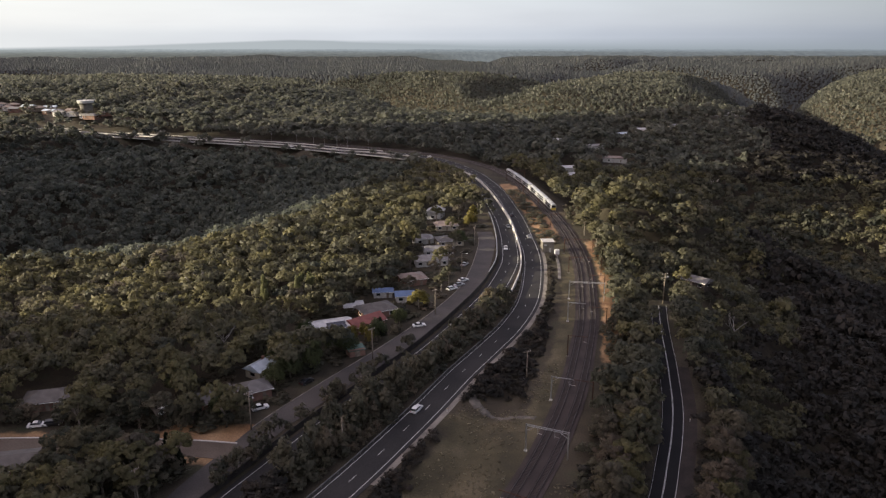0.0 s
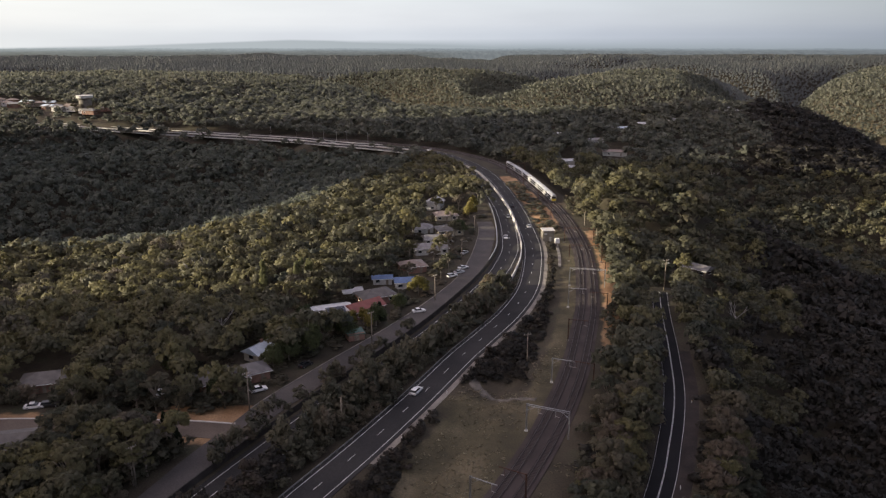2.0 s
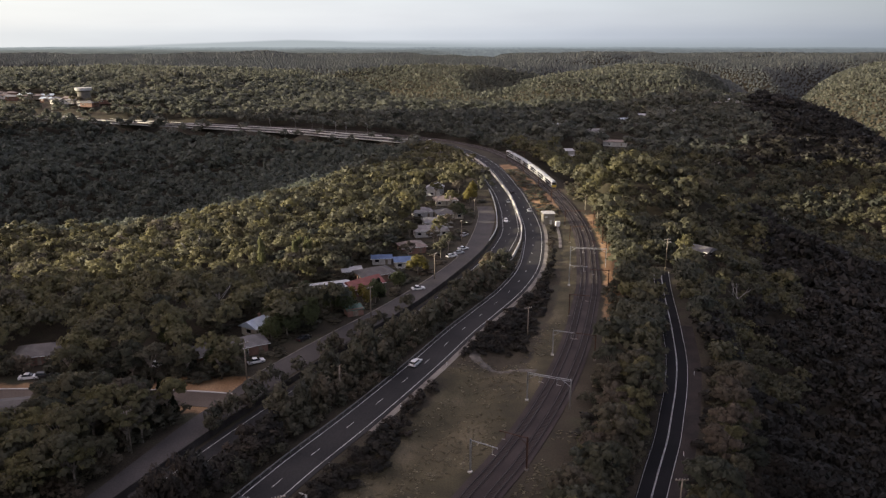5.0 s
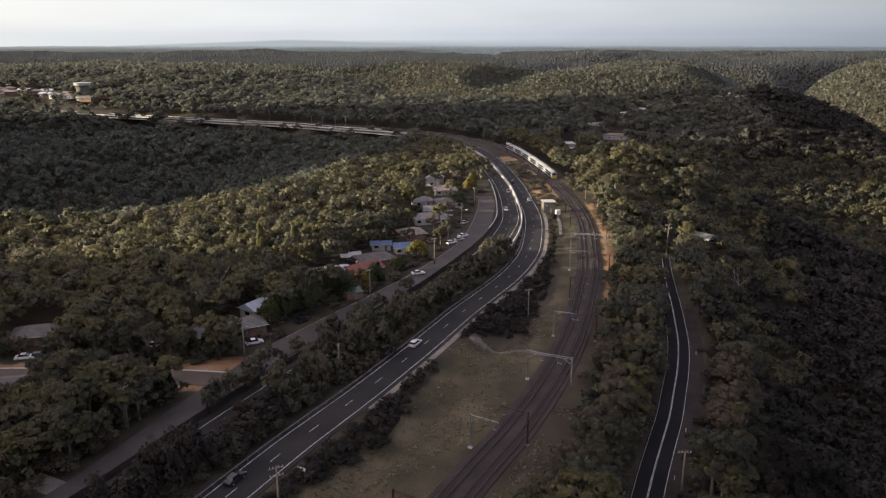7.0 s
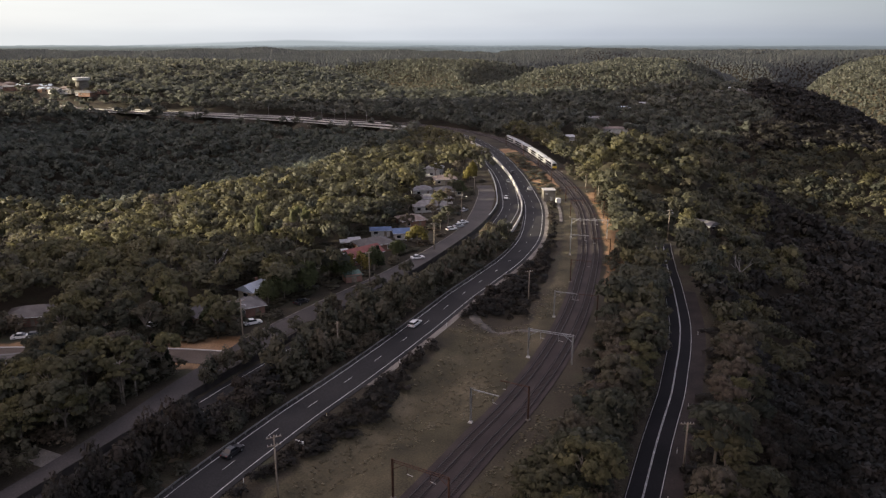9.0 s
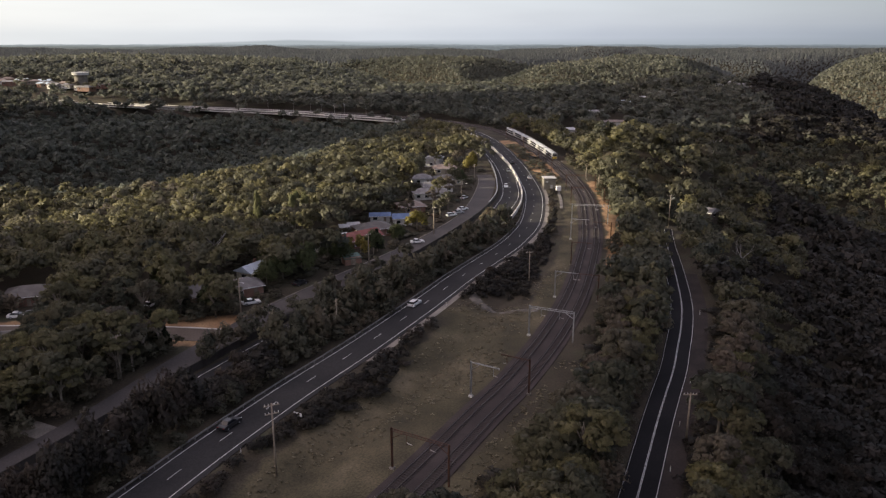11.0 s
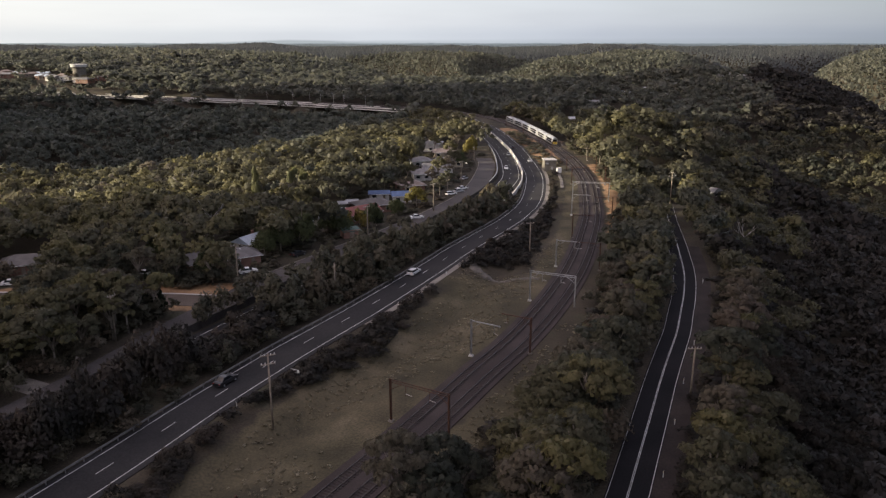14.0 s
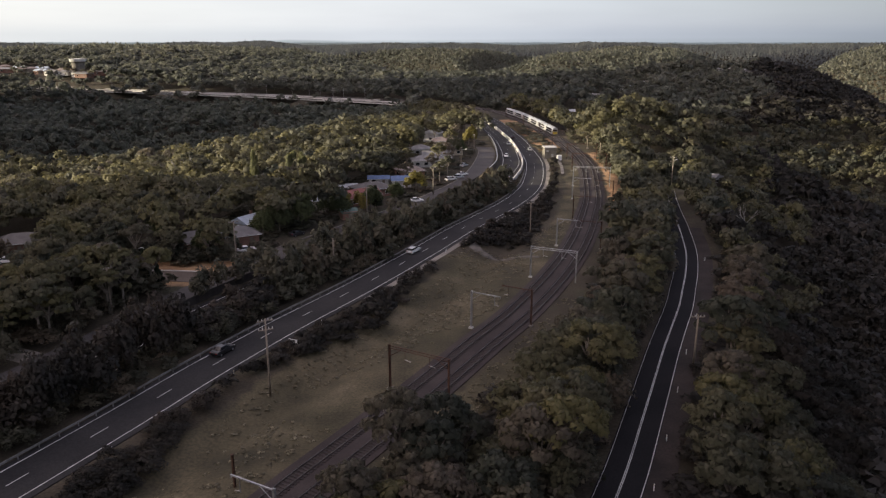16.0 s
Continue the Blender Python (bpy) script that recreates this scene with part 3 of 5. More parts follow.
# ---- railway ----
p = LINES["RAILS"]
sl_v, sl_f, single = [], [], []
for a0, b0 in zip(p[:-1], p[1:]):
    if a0[1] > 430 or a0[1] < 40:
        continue
    d = b0 - a0
    n = d / np.linalg.norm(d)
    for k in range(5):
        q = a0 + d * k / 5
        for o in (-2.0, 2.0):
            z = float(line_z("RAILS", *q)) + 0.13
            turned = math.degrees(math.atan2(-n[0], n[1]))
            if a0[1] > 55 and len(single) < 300:
                single.append((q[0] + n[1] * o, q[1] - n[0] * o, z, turned))
                continue
            v, f = box(q[0] + n[1] * o, q[1] - n[0] * o, z, 2.4, 0.24, 0.13, 0.96, turned)
            k0 = len(sl_v)
            sl_v += v
            sl_f += [tuple(i + k0 for i in face) for face in f]
tagged(mesh_object("sleepers", sl_v, sl_f, SLEEPER), "grey sleepers under the two railway tracks", "sleepers", kind="stuff")
first_sleeper = part("sleeper", box(0, 0, 0, 2.4, 0.24, 0.13, 0.96), SLEEPER, RAIL_BED)
for k, (x, y, z, turned) in enumerate(single):
    ob = first_sleeper if k == 0 else new("sleeper", first_sleeper.data)
    ob.parent = RAIL_BED
    ob.matrix_basis = pose(x, y, z, 0, 0, turned)


def mast(y, side, kind, mat, label, off=6.6, reach=13.0):
    """An overhead line mast beside the tracks: a portal over both, or a post with an arm towards them."""
    x, yy, z, h = along("RAILS", y, off * side)
    m = thing("railway_mast", label, "railway mast", pose(x, yy, z, 0, 0, h + (90 if side > 0 else -90)), "overhead line masts")
    # local x points to the tracks
    part("base", box(0, 0, -0.2, 0.8, 0.8, 0.5, 0.9), GRAVEL if mat is RUST else CONCRETE, m, "stained concrete base" if mat is RUST else "pale concrete base")
    part("post", join(box(-0.12, 0, 0.3, 0.05, 0.3, 6.9), box(0.12, 0, 0.3, 0.05, 0.3, 6.9), box(0, 0, 0.3, 0.24, 0.06, 6.9)), mat, m)
    if kind == "portal":
        bays = int(reach / 1.3)
        part("beam", join(box(reach / 2, 0, 7.0, reach, 0.14, 0.10), box(reach / 2, 0, 6.6, reach, 0.14, 0.08), *[tube((0.3 + 1.2 * i, 0, 6.65), (0.9 + 1.2 * i, 0, 7.03), 0.03, 0.03, 5) for i in range(bays)], *[tube((0.9 + 1.2 * i, 0, 7.03), (1.5 + 1.2 * i, 0, 6.65), 0.03, 0.03, 5) for i in range(bays)]), mat, m)
        part("far_post", box(reach - 0.2, 0, -0.2, 0.26, 0.26, 7.2), mat, m)
        part("brace", tube((0.1, 0, 5.4), (2.0, 0, 6.65), 0.06, 0.06, 6), mat, m)
        part("brace", tube((reach - 0.3, 0, 5.4), (reach - 2.2, 0, 6.65), 0.06, 0.06, 6), mat, m)
        for o in (off - 2.3, off + 1.8):
            part("drop_post", tube((o, 0, 6.6), (o, 0, 4.9), 0.05, 0.05, 6), mat, m)
            part("insulator", tube((o, 0, 5.3), (o + 1.0, 0, 5.15), 0.07, 0.05, 7), CONCRETE, m)
    else:
        part("boom", join(box(2.9, 0, 6.9, 5.8, 0.16, 0.16), box(5.7, 0, 6.7, 0.1, 0.16, 0.25)), mat, m)
        part("brace", tube((0.1, 0, 5.6), (1.9, 0, 6.9), 0.05, 0.05, 6), mat, m)
        part("drop_post", tube((4.6, 0, 6.9), (4.6, 0, 5.2), 0.05, 0.05, 6), mat, m)
        part("insulator", tube((4.6, 0, 5.4), (5.4, 0, 5.25), 0.07, 0.05, 7), CONCRETE, m)
    return m


RAW, DARK = "grey steel overhead line mast beside the tracks", "rust-brown steel overhead line mast beside the tracks"
mast(97.5, -1, "portal", RUST, "rust-brown steel portal mast spanning both tracks", 5.0, 10.2)
mast(122.6, -1, "arm", GALVANISED, RAW, 4.9)
mast(150.6, -1, "portal", GALVANISED, "grey steel portal mast spanning both tracks", 5.0, 10.2)
mast(176.2, -1, "arm", GALVANISED, RAW, 4.9)
mast(206.3, -1, "arm", RUST, DARK, 4.2)
mast(234, -1, "arm", GALVANISED, RAW)
mast(257.5, -1, "portal", GALVANISED, "grey steel portal mast spanning both tracks")
mast(291, -1, "arm", RUST, DARK)
mast(322, -1, "portal", RUST, "rust-brown steel portal mast spanning both tracks")
mast(371, -1, "arm", RUST, DARK)
mast(412, -1, "arm", RUST, DARK)
mast(452, -1, "arm", RUST, DARK)
mast(500, -1, "portal", RUST, "rust-brown steel portal mast spanning both tracks")
mast(67.9, 1, "arm", GALVANISED, RAW, 4.6)
mast(126.7, 1, "arm", RUST, DARK, 4.2)
mast(177.3, 1, "arm", RUST, DARK, 6.0)
mast(232.5, 1, "arm", RUST, DARK, 6.3)
mast(268, 1, "arm", RUST, DARK)
mast(292, 1, "arm", RUST, DARK)

x, y, z, h = along("RAILS", 71.5, -7.0)
post = thing("steel_post", "short rust-brown steel post beside the railway", "post", pose(x, y, gz(x, y), 0, 0, h))
part("post", join(box(-0.1, 0, -0.2, 0.05, 0.24, 4.6), box(0.1, 0, -0.2, 0.05, 0.24, 4.6), box(0, 0, -0.2, 0.2, 0.05, 4.6)), RUST, post)
part("plate", box(0, 0, 4.38, 0.34, 0.34, 0.04), RUST, post)

# ---- train ----
SILVER = worn("train_silver_paint", (0.34, 0.35, 0.36), (0.48, 0.49, 0.50), 0.2, 3.0, 0.35, 0.3, 0.5, 0)
TRAIN_ROOF = worn("train_roof", (0.30, 0.29, 0.28), (0.46, 0.45, 0.44), 0.3, 3.0, 0.7)
GLASS, gn, gl, gb = material("dark_glass", 0.12, 0.0, 0.5)
gb.inputs["Base Color"].default_value = (0.012, 0.014, 0.017, 1)
RUBBER = worn("tyre_rubber", (0.018, 0.018, 0.018), (0.03, 0.03, 0.03), 2.0, 9.0)
YELLOW = worn("yellow_front_paint", (0.55, 0.40, 0.06), (0.70, 0.52, 0.10), 0.5, 4.0, 0.5)


def carriage_shell(L, W, H):
    """Cross-section with a rounded roof, drawn along x."""
    sec = [(-W / 2 * 0.92, 0.0), (-W / 2, 0.25), (-W / 2, H * 0.72), (-W / 2 * 0.90, H * 0.88), (-W / 2 * 0.55, H * 0.98), (0, H), (W / 2 * 0.55, H * 0.98), (W / 2 * 0.90, H * 0.88), (W / 2, H * 0.72), (W / 2, 0.25), (W / 2 * 0.92, 0.0)]
    n = len(sec)
    v = [(x, s[0], s[1]) for x in (-L / 2, L / 2) for s in sec]
    f = [(i, (i + 1) % n, n + (i + 1) % n, n + i) for i in range(n)] + [tuple(range(n)), tuple(range(2 * n - 1, n - 1, -1))]
    return v, [tuple(reversed(q)) for q in f]


train = thing("passenger_train", "silver electric passenger train with dark windows on the track", "train", Matrix())
p = LINES["RAILS"]
cum = np.concatenate([[0], np.cumsum(np.linalg.norm(np.diff(p, axis=0), axis=1))])
s0 = float(np.interp(409, p[:, 1], cum))
for k in range(6):
    sa, sb = s0 + k * 19.6 + 2, s0 + k * 19.6 + 17
    pa, pb = (np.array([np.interp(s, cum, p[:, 0]), np.interp(s, cum, p[:, 1])]) for s in (sa, sb))
    d = (pb - pa) / np.linalg.norm(pb - pa)
    c = (pa + pb) / 2 + np.array([d[1], -d[0]]) * 2.0
    car = part("carriage", carriage_shell(19.0, 2.9, 3.7), SILVER, train)
    car.matrix_basis = pose(c[0], c[1], float(line_z("RAILS", *c)) + 0.75, 0, 0, math.degrees(math.atan2(d[1], d[0])))
    for side in (-1, 1):
        for lev in (0.75, 2.05):
            part("window_band", box(0, side * 1.44, lev, 14.5, 0.06, 0.72), GLASS, car, "dark tinted window band")
        for o in (-8.2, 8.2):
            part("door", box(o, side * 1.445, 0.3, 1.2, 0.05, 2.0), TRAIN_ROOF, car)
    for o in (-5, 0, 5):
        part("roof_unit", box(o, 0, 3.6, 2.4, 1.5, 0.3, 0.85), TRAIN_ROOF, car, "grey roof air unit")
    for o in (-6.5, 6.5):
        part("bogie", box(o, 0, -0.33, 3.0, 2.2, 0.36), RUBBER, car)
    if k == 0:
        part("cab_front", box(-9.53, 0, 0.2, 0.1, 2.5, 1.3), YELLOW, car, "yellow cab front")
        part("windscreen", box(-9.53, 0, 1.7, 0.08, 2.3, 1.1), GLASS, car, "dark windscreen")

# ---- poles and signs ----
def power_pole(x, y, top, arms=2, turn=30.0, lamp=False):
    m = thing("power_pole", "weathered timber power pole with crossarms and insulators" if arms else "plain weathered timber pole among the trees", "power pole", pose(x, y, gz(x, y), 0, 0, turn), "power poles")
    part("pole", tube((0, 0, -0.4), (0, 0, top), 0.19, 0.12, 9), TIMBER, m, smooth=True)
    for k in range(arms):
        z = top - 0.5 - 1.4 * k
        arm = part("crossarm", box(0, 0.16, z, 2.4 - 0.3 * k, 0.12, 0.14), TIMBER, m)
        for o in (-1.0, -0.45, 0.45, 1.0):
            part("insulator", tube((o, 0.16, z + 0.14), (o, 0.16, z + 0.42), 0.07, 0.045, 7), CONCRETE, arm)
    if lamp:
        part("lamp_arm", tube((0, 0, top - 1.2), (0, -2.0, top - 0.6), 0.04, 0.03, 6), GALVANISED, m)
        part("lamp_head", box(0, -2.3, top - 0.7, 0.28, 0.7, 0.16, 0.8), GALVANISED, m, "grey street lamp head")


power_pole(-25.9, 100.3, 12.5, 2, 25)
power_pole(23.7, 192.3, 9.5, 1, 20)
power_pole(40.9, 110.0, 9.5, 1, 0)
power_pole(-47.6, 162.8, 10.5, 1, 40, True)
power_pole(-62.8, 131.2, 9.5, 2, 50)
power_pole(-23.6, 153.0, 9.0, 0, 0)
power_pole(81.5, 258, 12.0, 2, 10, True)
power_pole(-21.5, 205.0, 10.0, 1, 40)
power_pole(-3.0, 243.0, 9.5, 1, 40)
power_pole(7.5, 292.0, 9.5, 1, 60, True)
power_pole(14.5, 335.0, 9.5, 1, 60)

lamp_post = None
for k, yy in enumerate((636, 643, 650, 657, 664, 672, 681)):
    x, y, z, h = along("RC", yy, 6.4)
    m = pose(x, y, gz(x, y), 0, 0, h)
    if lamp_post is None:
        lamp_post = thing("street_lamp", "tall galvanised street lamp beside the far highway", "street lamp", m, "highway lamps")
        part("pole", tube((0, 0, -0.4), (0, 0, 9.6), 0.13, 0.08, 8), GALVANISED, lamp_post, smooth=True)
        part("arm", tube((0, 0, 9.5), (0, 2.2, 10.0), 0.06, 0.05, 6), GALVANISED, lamp_post)
        part("lamp_head", box(0, 2.5, 9.92, 0.34, 0.9, 0.18, 0.8), GALVANISED, lamp_post, "grey lamp head")
    else:
        copy_thing(lamp_post, m)

# gravel track from the highway shoulder on to the grass
r = random.Random(11)
track = [(7.6, 184.0), (7.4, 180.5), (8.2, 177.0), (10.2, 174.2), (13.5, 171.9), (17.5, 169.9), (23.5, 169.0)]
tv, tf = [], []
for k, q in enumerate(smooth_line(track, 0.7)):
    reach = 0.9 + 1.5 * math.exp(-((k - 9) / 7.0) ** 2) + 0.22 * math.sin(k * 1.3)
    for o in (-1, -0.5, 0, 0.5, 1):
        w_ = o * reach * (1 + 0.25 * r.uniform(-1, 1) * abs(o))
        tx, ty = q[0] + 0.45 * w_, q[1] + 0.9 * w_
        tv.append((tx, ty, gz(tx, ty) + (0.14 if abs(o) < 1 else -0.06)))
    if k:
        tf += [((k - 1) * 5 + i, (k - 1) * 5 + i + 1, k * 5 + i + 1, k * 5 + i) for i in range(4)]
TRACK = worn("worn_track_gravel", (0.075, 0.068, 0.058), (0.17, 0.155, 0.132), 0.5, 3.0, 0.95)
tagged(mesh_object("gravel_track", tv, tf, TRACK, smooth=True), "pale worn gravel track from highway to railway", "track", kind="structure")

WHITE = worn("white_paint", (0.70, 0.70, 0.68), (0.82, 0.82, 0.80), 0.6, 4.0, 0.6, 0, 0.4, 0)
x, y, z, h = along("RC", 117, 8.2)
sign = thing("road_sign", "row of small white road signs facing away on posts", "road sign", pose(x, y, gz(x, y), 0, 0, h - 90))
for i, o in enumerate((-0.62, 0.0, 0.62)):
    part("board", box(o, 0, 1.3, 0.52, 0.04, 0.8), WHITE, sign, "plain white sign board")
    part("post", tube((o, 0.06, -0.2), (o, 0.06, 2.0), 0.035, 0.035, 6), GALVANISED, sign)

marker = None
for key, off, ys in (("RC", 5.6, (86, 108, 130, 152, 174)), ("SIDE", 3.4, (78, 90, 104, 118, 134)), ("SIDE", 3.8, (172,))):
    for yy in ys:
        x, y, z, h = along(key, yy, off)
        m = pose(x, y, gz(x, y), 0, 0, h)
        if marker is None:
            marker = thing("guide_post", "slim white roadside guide post with reflector", "guide post", m, "guide posts")
            part("post", box(0, 0, -0.1, 0.05, 0.12, 1.1, 0.9), WHITE, marker)
            part("reflector", box(0, 0.0, 0.8, 0.06, 0.06, 0.12), YELLOW, marker)
        else:
            copy_thing(marker, m)

# ---- houses ----
def roof_paint(name, dark, light, rough=0.6):
    """Sheet or tile roofing: ribs run down the slope."""
    m, n, l, b = material(name, rough, 0.0, 0.4)
    big = ramp(n, l, noise_tex(n, l, 0.5, 5), [(0.3, dark), (0.7, light)])
    fine = ramp(n, l, noise_tex(n, l, 5.0, 4), [(0.3, (0.8, 0.8, 0.8)), (0.7, (1.1, 1.1, 1.1))])
    l.new(mixed(n, l, 1.0, big, fine, "MULTIPLY"), b.inputs["Base Color"])
    return m


R_WHITE = roof_paint("white_sheet_roof", (0.36, 0.37, 0.38), (0.54, 0.54, 0.54))
R_GREY = roof_paint("grey_tile_roof", (0.13, 0.125, 0.12), (0.25, 0.24, 0.23))
HUT_BROWN = worn("weathered_brown_boards", (0.045, 0.036, 0.030), (0.085, 0.068, 0.055), 0.5, 6.0)
R_SLATE = roof_paint("slate_grey_roof", (0.085, 0.080, 0.078), (0.15, 0.142, 0.138))
R_DARK = roof_paint("dark_tile_roof", (0.060, 0.054, 0.050), (0.11, 0.10, 0.092))
R_RED = roof_paint("red_tile_roof", (0.13, 0.040, 0.034), (0.22, 0.070, 0.055))
R_BLUE = roof_paint("blue_sheet_roof", (0.075, 0.12, 0.22), (0.12, 0.18, 0.31))
R_PALE = roof_paint("pale_blue_sheet_roof", (0.36, 0.43, 0.50), (0.52, 0.58, 0.63))
R_GREEN = roof_paint("green_sheet_roof", (0.045, 0.095, 0.075), (0.075, 0.14, 0.11))
R_BROWN = roof_paint("brown_tile_roof", (0.15, 0.115, 0.095), (0.25, 0.20, 0.17))
W_CREAM = worn("cream_weatherboard", (0.34, 0.30, 0.23), (0.47, 0.42, 0.33), 0.4, 3.0)
W_WHITE = worn("white_weatherboard", (0.44, 0.43, 0.41), (0.60, 0.59, 0.56), 0.4, 3.0)
W_BRICK = worn("brown_brick", (0.17, 0.10, 0.075), (0.28, 0.17, 0.13), 0.5, 6.0)
SOLAR, sn, sl_, sb = material("solar_glass", 0.15, 0.0, 0.5)
sb.inputs["Base Color"].default_value = (0.014, 0.018, 0.032, 1)


def hip_roof(L, W, z, rise, over, hip=1.0, thick=0.18):
    """Roof over an L x W plan with eaves; hip 0 makes gables. Has a fascia of its own thickness."""
    a, b = L / 2 + over, W / 2 + over
    r = max(0.3, a - b * hip)
    v = [(-a, -b, z), (a, -b, z), (a, b, z), (-a, b, z), (-r, 0, z + rise), (r, 0, z + rise)]
    v += [(x, y, zz - thick) for x, y, zz in v[:4]]
    f = [(0, 1, 5, 4), (2, 3, 4, 5), (1, 2, 5), (3, 0, 4), (6, 7, 1, 0), (7, 8, 2, 1), (8, 9, 3, 2), (9, 6, 0, 3), (9, 8, 7, 6)]
    return v, f


CLEARINGS = []


def house(x, y, turn, L, W, roof, wall, label, hip=1.0, rise=1.7, wall_h=2.7, solar=False, chimney=False, far=False, group="", front=2.0):
    z = gz(x, y)
    CLEARINGS.append((x, y, 0.5 * math.hypot(L, W) + (1.0 if far else 0.5)))
    if not far or group == "suburban houses":
        away = math.hypot(x, y)
        CLEARINGS.append((x - 8.0 * x / away + front, y - 8.0 * y / away, 0.5 * max(L, W)))
    if group == "hill houses":
        away = math.hypot(x, y)
        for back in (9.0, 19.0, 29.0):
            CLEARINGS.append((x - back * x / away, y - back * y / away, 0.42 * L))
    m = thing("house", label, "house", pose(x, y, z, 0, 0, turn), group)
    w = bevelled("wall", box(0, 0, -1.2, L, W, wall_h + 1.2), wall, m, 0.03)
    rf = part("roof", hip_roof(L, W, wall_h + 0.12, rise, 0.55, hip), roof, m)
    if hip < 0.5:
        for s in (-1, 1):
            part("gable", ([(s * (L / 2 - 0.02), -W / 2, wall_h), (s * (L / 2 - 0.02), W / 2, wall_h), (s * (L / 2 - 0.02), 0, wall_h + rise), (s * (L / 2 - 0.3), -W / 2, wall_h), (s * (L / 2 - 0.3), W / 2, wall_h), (s * (L / 2 - 0.3), 0, wall_h + rise)], [(0, 1, 2), (5, 4, 3), (0, 3, 4, 1), (1, 4, 5, 2), (2, 5, 3, 0)]), wall, m)
    n = 2 if far else max(2, int(L / 3.2))
    for i in range(n):
        o = (i - (n - 1) / 2) * L / n
        for s in (-1, 1):
            if i == n // 2 and s < 0:
                part("door", box(o, s * (W / 2 + 0.02), 0.05, 0.95, 0.08, 2.05), TIMBER, m)
                continue
            win = part("window", join(box(o, s * (W / 2 + 0.03), 0.9, 1.7, 0.09, 0.09), box(o, s * (W / 2 + 0.03), 2.1, 1.7, 0.09, 0.09), box(o - 0.81, s * (W / 2 + 0.03), 0.9, 0.08, 0.09, 1.29), box(o + 0.81, s * (W / 2 + 0.03), 0.9, 0.08, 0.09, 1.29)), WHITE, m)
            part("pane", box(o, s * (W / 2 + 0.02), 0.95, 1.55, 0.05, 1.2), GLASS, win)
    for s in (-1, 1):
        win = part("window", join(box(s * (L / 2 + 0.03), 0, 0.9, 0.09, 1.7, 0.09), box(s * (L / 2 + 0.03), 0, 2.1, 0.09, 1.7, 0.09)), WHITE, m)
        part("pane", box(s * (L / 2 + 0.02), 0, 0.95, 0.05, 1.55, 1.2), GLASS, win)
    if not far:
        for s in (-1, 1):
            part("gutter", box(0, s * (W / 2 + 0.58), wall_h - 0.06, L + 1.2, 0.12, 0.12), WHITE, m)
    if chimney:
        part("chimney", join(box(L * 0.2, 0.4, wall_h + rise * 0.4, 0.7, 0.5, rise * 0.6 + 0.9), box(L * 0.2, 0.4, wall_h + rise + 0.75, 0.85, 0.65, 0.12)), W_BRICK, rf)
    if solar:
        b = W / 2 + 0.55
        for i in range(6):
            u0, s = 0.5, 1
            for k in range(2):
                c = 0.30 + 0.32 * k
                yy, zz = -b * (1 - c), wall_h + 0.12 + rise * c
                pv, pf = box(0, 0, 0, 1.0, 1.6, 0.05)
                t = math.atan2(rise, b)
                pv = [(px + (i - 1.0) * 1.06, yy + py * math.cos(t) - pz * math.sin(t), zz + 0.06 + py * math.sin(t) + pz * math.cos(t)) for px, py, pz in pv]
                part("solar_panel", (pv, pf), SOLAR, rf, "dark glossy solar panel")
    return m


house(-37.5, 226, 22, 13.5, 9.5, R_WHITE, W_CREAM, "cream house with pale sheet roof and solar panels", 0.0, 1.5, solar=True)
house(-26.5, 230, 42, 12.0, 7.0, R_RED, W_BRICK, "brown brick house with low red tiled roof", 0.0, 1.9)
house(-23.8, 243, 30, 12.0, 8.5, R_DARK, W_BRICK, "brick house under a dark tiled hip roof")
house(-23, 263, 5, 7.0, 4.5, R_BLUE, W_WHITE, "small outbuilding with a curved blue roof", 0.0, 0.9, 2.3)
house(-14.5, 257.5, 8, 6.5, 5.0, R_BLUE, W_WHITE, "white cottage with bright blue sheet roof", 0.0, 1.3)
house(-12.5, 279, 20, 9.5, 8.5, R_BROWN, W_BRICK, "brown brick house with a brown tiled roof")
house(-5.5, 305, 10, 14.0, 7.5, R_GREY, W_WHITE, "long white house with grey tiled roof", 0.8)
house(-2.5, 321, 8, 13.0, 7.5, R_GREY, W_WHITE, "white weatherboard house with pale verandah and grey roof", 0.3, 1.4)
house(2.5, 338, 14, 12.0, 9.0, R_DARK, W_CREAM, "cream house under a dark tiled hip roof")
house(-10.0, 343, 14, 9.0, 7.0, R_GREY, W_WHITE, "small white house with grey tiled roof", 1.0)
house(-5.0, 398, 75, 9.0, 8.5, R_WHITE, W_WHITE, "tall white house with pale gable roof", 0.0, 2.0, 4.2)
house(1.0, 368, 10, 11.0, 8.0, R_BROWN, W_CREAM, "cream house with a brown tiled roof", 0.6)
house(-36.0, 512, 20, 15.0, 10.0, R_BROWN, W_CREAM, "large cream house with pinkish brown roof", 1.0, 2.4, 3.6, chimney=True)
house(-17.0, 500, 30, 9.0, 7.0, R_WHITE, W_WHITE, "white house with a pale sheet roof", 0.0)
house(-52.5, 194, 60, 7.0, 5.5, R_PALE, W_CREAM, "white cottage with pale blue sheet roof", 0.0, 1.6, chimney=True)
house(-60.5, 176, 40, 8.0, 6.5, R_DARK, W_BRICK, "dark brick house with shaded tiled roof", 0.0, 2.0, front=-60)
house(-51.5, 181, 30, 8.0, 6.5, R_SLATE, W_BRICK, "brick house under a brown hip roof", 1.0, 1.8)
house(-104.5, 177, 15, 12.0, 7.5, R_DARK, W_BRICK, "low brick house with a grey tiled roof", 1.0, 1.8, front=-60)
house(-97.0, 145, 12, 11.0, 8.0, R_DARK, W_BRICK, "brick house with dark tiled roof among garden trees", 0.0, 1.5, front=-60)
